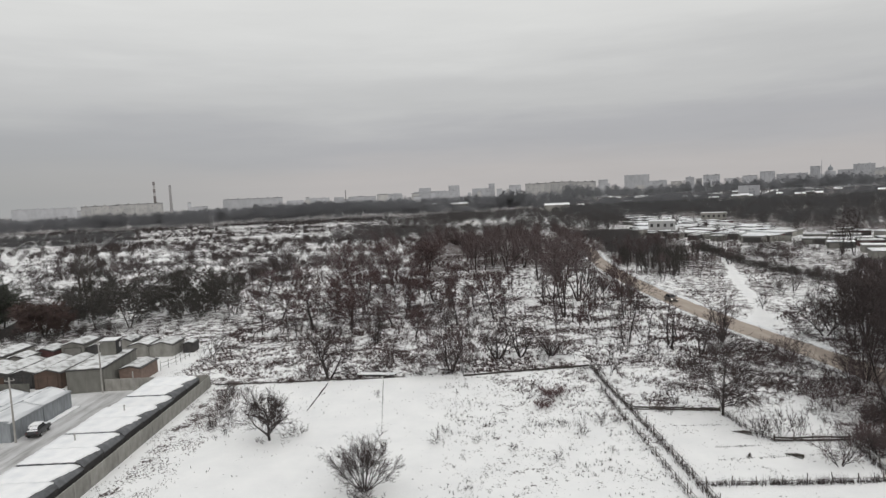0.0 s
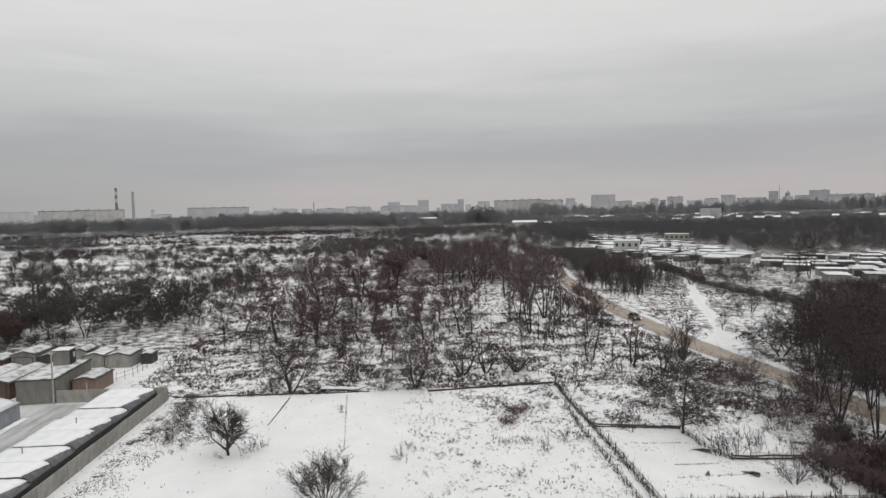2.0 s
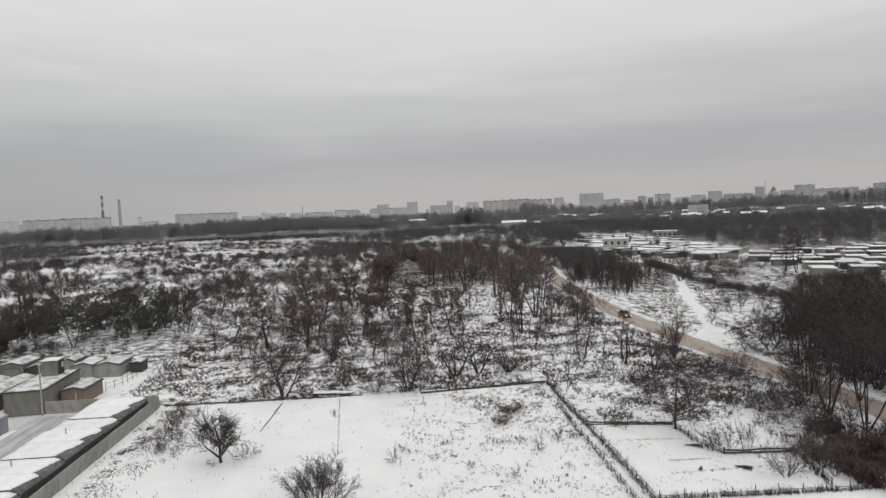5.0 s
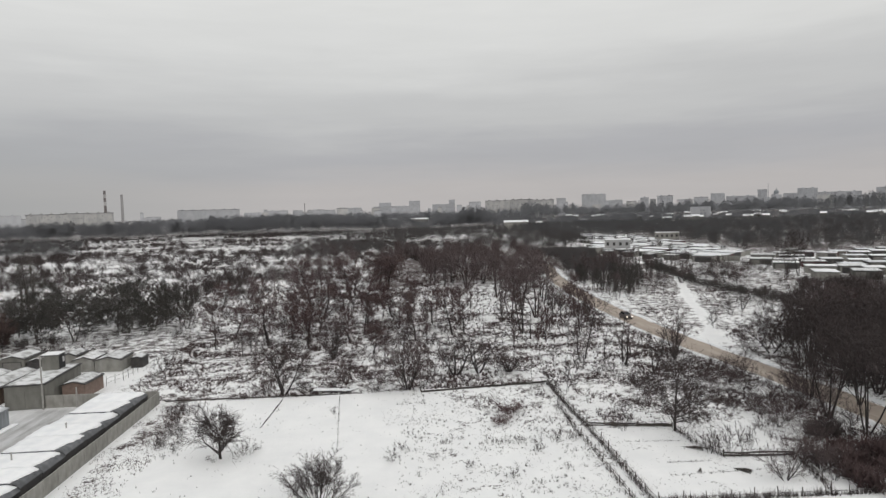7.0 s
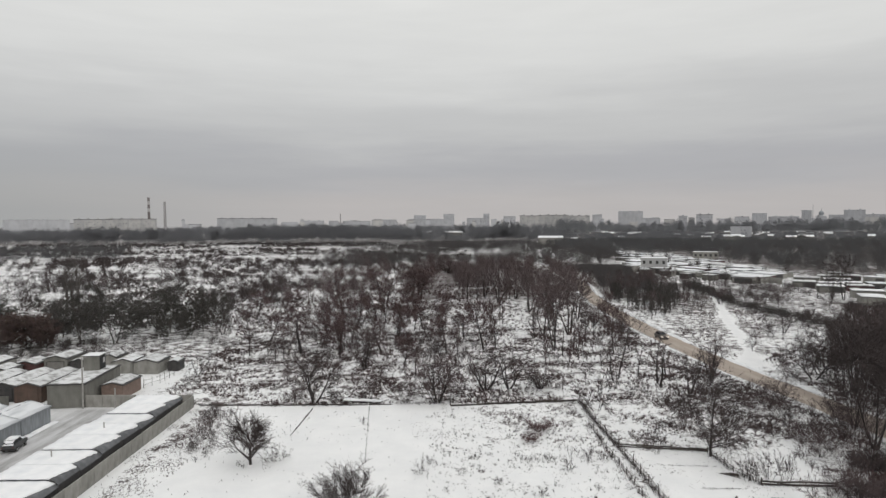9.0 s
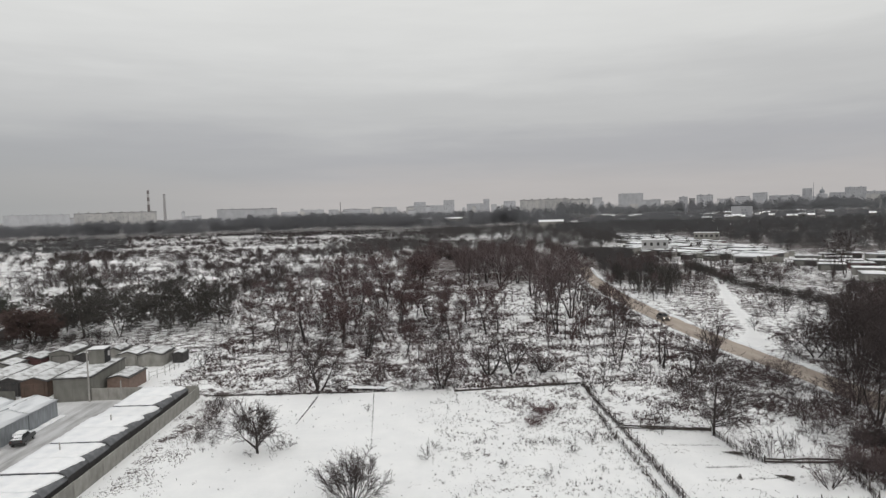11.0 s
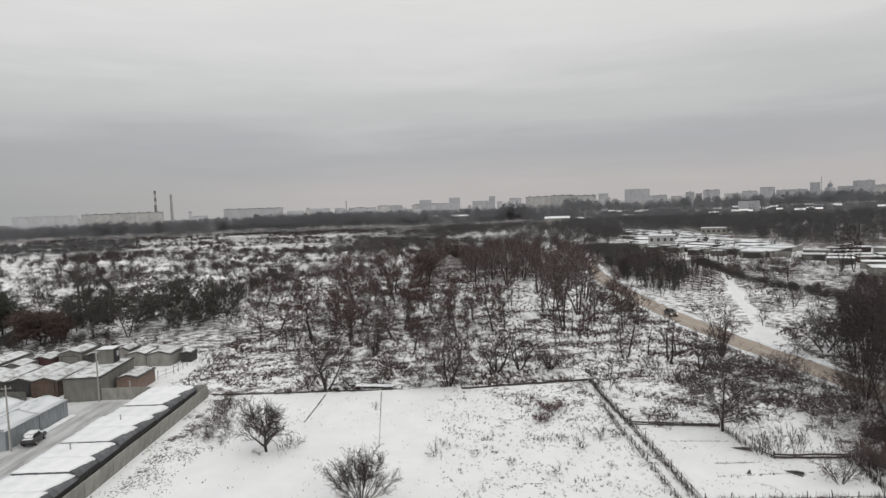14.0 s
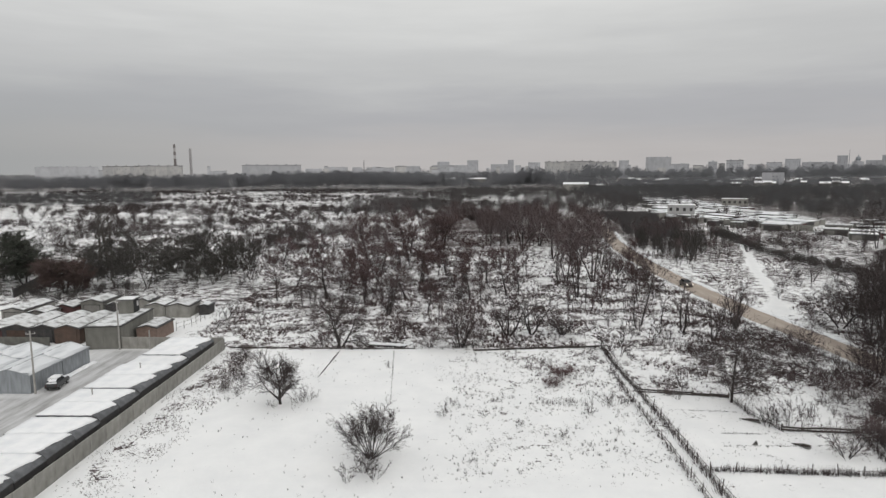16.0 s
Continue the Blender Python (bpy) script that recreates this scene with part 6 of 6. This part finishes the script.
def storey_block(name, label, x, y, w, d, h, turn, mat, floors, bays, pane_w, snow=True):
    """A block with storeys of dark panes set in its faces, a parapet and a snowy flat roof."""
    ob = holder(name, label, "building", (x, y, 0), turn)
    part("wall", boxes((-w / 2, w / 2, -d / 2, d / 2, -1, h)), mat, ob)
    part("parapet", boxes((-w / 2 - 0.25, w / 2 + 0.25, -d / 2 - 0.25, d / 2 + 0.25, h + 0.004, h + 0.7)), mat, ob)
    if snow:
        part("snow_cover", boxes((-w / 2, w / 2, -d / 2, d / 2, h + 0.704, h + 0.85)), M_SNOW, ob)
    fh = h / floors
    me = mesh_box("window", -pane_w / 2, pane_w / 2, -0.12, -0.01, 0, fh * 0.5, M_METAL_DARK)
    if floors * bays <= 60:
        for f in range(floors):
            for b in range(bays):
                o = part_mesh("window", me, ob)
                o.matrix_basis = pose(-w / 2 + (b + 0.5) * w / bays, -d / 2, f * fh + fh * 0.3)
    else:
        for f in range(floors):
            o = part_mesh("window_band", mesh_box("window_band", -w / 2 + 1, w / 2 - 1, -0.12, -0.01, 0, fh * 0.42, M_METAL_DARK), ob)
            o.matrix_basis = pose(0, -d / 2, f * fh + fh * 0.35)
    return ob


storey_block("house", "pale two-storey block with dark windows beside a garage colony", 117.5, 324, 13, 10, 6.6, -22, M_PANEL_WHITE, 2, 4, 1.3)
storey_block("house", "small pale two-storey building in a far garage colony", 178, 398, 15, 8, 6.0, -24, M_CONCRETE_LIGHT, 2, 5, 1.4)


# ---- the town on the skyline ----
def polar(azimuth, distance):
    a = radians(azimuth)
    return distance * math.sin(a), distance * math.cos(a)


def skyline(label, left, right, top, distance, mat, floors, seed, depth=14.0, stairs=0, panes=True):
    """A block seen between two bearings whose roof lies at an elevation, at a distance."""
    mid = (left + right) / 2
    x, y = polar(mid, distance)
    w = 2 * distance * math.tan(radians((right - left) / 2))
    h = 26.0 + distance * math.tan(radians(top)) - 0.85
    ob = holder("apartment_block", label, "building", (x, y, 0), -mid)
    part("wall", boxes((-w / 2, w / 2, -depth / 2, depth / 2, -1, h)), mat, ob)
    part("parapet", boxes((-w / 2 - 0.3, w / 2 + 0.3, -depth / 2 - 0.3, depth / 2 + 0.3, h + 0.004, h + 0.85)), M_FELT if seed % 2 else mat, ob)
    fh = h / floors
    bays = max(2, int(w / 5.0))
    rng = random.Random(seed)
    me = mesh_box("window", -1.1, 1.1, -0.25, -0.01, 0, fh * 0.5, M_WINDOW_FAR)
    if panes and floors * bays <= 190:
        for f in range(floors):
            for b in range(bays):
                if rng.random() < 0.35:
                    continue
                o = part_mesh("window", me, ob)
                o.matrix_basis = pose(-w / 2 + (b + rng.uniform(0.3, 0.7)) * w / bays, -depth / 2, f * fh + fh * 0.3)
    for k in range(stairs):
        sx = -w / 2 + (k + 0.5) * w / stairs
        bm = boxes((sx - 2.2, sx + 2.2, -2.5, 2.5, h + 0.86, h + 3.4))
        part("roof_house", bm, mat, ob)
    return ob


PALE, GREY = "pale panel apartment block on the hazy skyline", "grey panel apartment block on the hazy skyline"
skyline(PALE, -29.9, -27.2, 0.40, 1500, M_PANEL_WHITE, 9, 1, stairs=4)
skyline(PALE, -27.6, -23.9, 0.44, 1560, M_PANEL_WHITE, 9, 3, stairs=5)
skyline(GREY, -34.5, -30.2, 0.36, 1700, M_PANEL_HAZED, 9, 2, stairs=4)
skyline(GREY, -19.1, -14.05, 0.48, 1650, M_PANEL_HAZED, 9, 5, stairs=6)
skyline(PALE, -13.7, -12.2, 0.14, 2100, M_PANEL_HAZED, 9, 6)
skyline(GREY, -11.7, -9.9, 0.26, 2000, M_PANEL_HAZED, 9, 8, stairs=2)
skyline(GREY, -9.5, -8.6, 0.24, 2300, M_PANEL_HAZED, 9, 10)
skyline(PALE, -8.2, -6.9, 0.22, 2250, M_PANEL_HAZED, 9, 11, stairs=1)
skyline(GREY, -6.7, -5.7, 0.20, 2350, M_PANEL_HAZED, 7, 13)
skyline(PALE, -5.6, -3.3, 0.34, 2250, M_PANEL_HAZED, 9, 12, stairs=2)
skyline(GREY, -2.2, 0.4, 0.40, 2300, M_PANEL_HAZED, 9, 14)
skyline(GREY, -1.7, -0.6, 0.72, 2350, M_PANEL_HAZED, 12, 16)
skyline("tall grey apartment tower on the hazy skyline", 1.05, 2.05, 0.84, 2000, M_PANEL_HAZED, 16, 18)
skyline(GREY, 3.2, 4.8, 0.46, 2200, M_PANEL_HAZED, 9, 20)
skyline("slim grey apartment tower on the hazy skyline", 4.75, 5.3, 0.85, 2250, M_PANEL_HAZED, 16, 22)
skyline(GREY, 6.6, 7.7, 0.62, 1900, M_PANEL_HAZED, 9, 24)
skyline(PALE, 8.1, 10.3, 0.66, 1450, M_PANEL_WHITE, 9, 7, stairs=3)
skyline(PALE, 10.32, 12.5, 0.70, 1455, M_PANEL_WHITE, 9, 17, stairs=3)
skyline(PALE, 12.52, 14.4, 0.62, 1450, M_PANEL_WHITE, 9, 27, stairs=3)
skyline(GREY, 14.6, 15.45, 0.72, 1800, M_PANEL_HAZED, 9, 26)
skyline(GREY, 16.85, 18.95, 0.99, 2300, M_PANEL_HAZED, 14, 28, stairs=3)
skyline(GREY, 19.2, 20.4, 0.40, 2000, M_PANEL_HAZED, 9, 30, stairs=1)
skyline(PALE, 20.7, 21.6, 0.26, 1950, M_PANEL_WHITE, 7, 31)
skyline(PALE, 21.9, 22.6, 0.56, 1700, M_PANEL_HAZED, 9, 32, stairs=1)
skyline(PALE, 22.7, 23.2, 0.40, 1720, M_PANEL_WHITE, 7, 33)
skyline(PALE, 23.3, 24.6, 0.66, 1700, M_PANEL_HAZED, 9, 35, stairs=2)
skyline(GREY, 25.1, 25.9, 0.30, 2000, M_PANEL_HAZED, 9, 34)
skyline(GREY, 26.3, 27.4, 0.45, 2000, M_PANEL_HAZED, 9, 37, stairs=1)
skyline(GREY, 27.6, 28.7, 0.72, 2100, M_PANEL_HAZED, 12, 36)
skyline(GREY, 28.8, 31.0, 0.45, 2000, M_PANEL_HAZED, 9, 38, stairs=2)
skyline(GREY, 31.15, 31.85, 0.93, 2200, M_PANEL_HAZED, 16, 40)
skyline(GREY, 33.0, 34.1, 0.55, 1900, M_PANEL_HAZED, 9, 42)
skyline(GREY, 34.0, 35.4, 0.92, 2100, M_PANEL_HAZED, 14, 44, stairs=2)
skyline(GREY, 35.4, 38.3, 0.56, 1900, M_PANEL_HAZED, 9, 46, stairs=3)
skyline(GREY, 39.2, 41.5, 0.80, 2100, M_PANEL_HAZED, 12, 48, stairs=2)
# low town roofs between the tall blocks
rng = random.Random(23)
for k in range(66):
    a = rng.uniform(-34, 41)
    skyline("low grey town building among bare trees on the hazy skyline", a, a + rng.uniform(0.25, 1.1), rng.uniform(-0.05, 0.40), rng.uniform(1700, 2500),
            M_PANEL_HAZED if k % 3 else M_PANEL_WHITE, 5, 100 + k, 12.0, rng.choice((0, 0, 1, 2)), False)
# nearer pale blocks and sheds with snowy roofs among the woods
skyline("pale five-storey block among bare woods", 26.0, 27.6, -0.30, 1000, M_PANEL_HAZED, 5, 9)


def shed(azimuth, distance, w, d, h, label):
    x, y = polar(azimuth, distance)
    ob = holder("shed", label, "shed", (x, y, 0), -azimuth)
    part("wall", boxes((-w / 2, w / 2, -d / 2, d / 2, -0.5, h)), M_CONCRETE_LIGHT, ob)
    bm = bmesh.new()
    prism(bm, [(-d / 2 - 0.5, h + 0.004), (d / 2 + 0.5, h + 0.004), (d / 2 + 0.5, h + 0.25), (0, h + 2.2), (-d / 2 - 0.5, h + 0.25)], "x", -w / 2 - 0.5, w / 2 + 0.5)
    part("roof", bm, M_SNOW, ob, "snow-covered low gable roof")


SHED = "long pale shed with a snowy roof among distant woods"
rng = random.Random(19)
far_sheds = [(10.9, 690, 26, 16, 9.5), (13.0, 740, 7, 9, 6.5), (2.0, 980, 26, 14, 11), (-0.6, 1000, 18, 14, 11)]
for i in range(34):
    far_sheds.append((rng.uniform(14.5, 40), rng.uniform(820, 1250), rng.uniform(6, 13), rng.uniform(7, 11), rng.uniform(6.0, 9.5)))
for az, dist, w, d, h in far_sheds:
    shed(az, dist, w, d, h, SHED)


def chimney(azimuth, distance, top, r, bands, label):
    x, y = polar(azimuth, distance)
    h = 26 + distance * math.tan(radians(top))
    ob = holder("chimney", label, "chimney", (x, y, 0))
    n = 10
    for i in range(n):
        bm = bmesh.new()
        bmesh.ops.create_cone(bm, cap_ends=True, segments=16, radius1=r * (1.35 - 0.35 * i / n), radius2=r * (1.35 - 0.35 * (i + 1) / n), depth=h / n,
                              matrix=Matrix.Translation((0, 0, h * (i + 0.5) / n)))
        mat = (M_STRIPE_RED if i % 2 or i < 5 else M_STRIPE_WHITE) if bands else M_BRICK_HAZED
        part("shaft", bm, mat, ob)


chimney(-24.47, 1900, 2.22, 2.9, True, "tall chimney with dark and white bands on the skyline")
chimney(-23.25, 1900, 1.89, 3.0, False, "tall plain brick chimney on the skyline")
chimney(-8.43, 2200, 0.87, 1.6, False, "slender far chimney on the skyline")


def mast(azimuth, distance, top):
    x, y = polar(azimuth, distance)
    h = 26 + distance * math.tan(radians(top))
    ob = holder("radio_mast", "thin lattice radio mast on the hazy skyline", "mast", (x, y, 0))
    bm = bmesh.new()
    bmesh.ops.create_cone(bm, cap_ends=True, segments=4, radius1=1.5, radius2=0.5, depth=h, matrix=Matrix.Translation((0, 0, h / 2)))
    part("tower", bm, M_METAL_GREY, ob)


mast(31.93, 2100, 1.40)


def church(azimuth, distance, base, top):
    x, y = polar(azimuth, distance)
    b = 26 + distance * math.tan(radians(base))
    h = 26 + distance * math.tan(radians(top))
    ob = holder("church", "pale domed church on the hazy skyline", "church", (x, y, 0), -azimuth)
    part("nave", boxes((-14, 14, -12, 12, -1, b)), M_PANEL_HAZED, ob)
    bm = bmesh.new()
    bmesh.ops.create_cone(bm, cap_ends=True, segments=12, radius1=6, radius2=6, depth=6, matrix=Matrix.Translation((0, 0, b + 3)))
    part("drum", bm, M_PANEL_HAZED, ob)
    bm = bmesh.new()
    bmesh.ops.create_uvsphere(bm, u_segments=14, v_segments=8, radius=7, matrix=Matrix.Translation((0, 0, b + 7)) @ Matrix.Diagonal((1, 1, 1.1, 1)))
    part("dome", bm, M_METAL_GREY, ob)
    bm = bmesh.new()
    bmesh.ops.create_cone(bm, cap_ends=True, segments=8, radius1=1.4, radius2=0.2, depth=h - b - 14, matrix=Matrix.Translation((0, 0, (h + b + 14) / 2)))
    part("spire", bm, M_METAL_GREY, ob)


church(32.51, 2100, 0.46, 1.06)
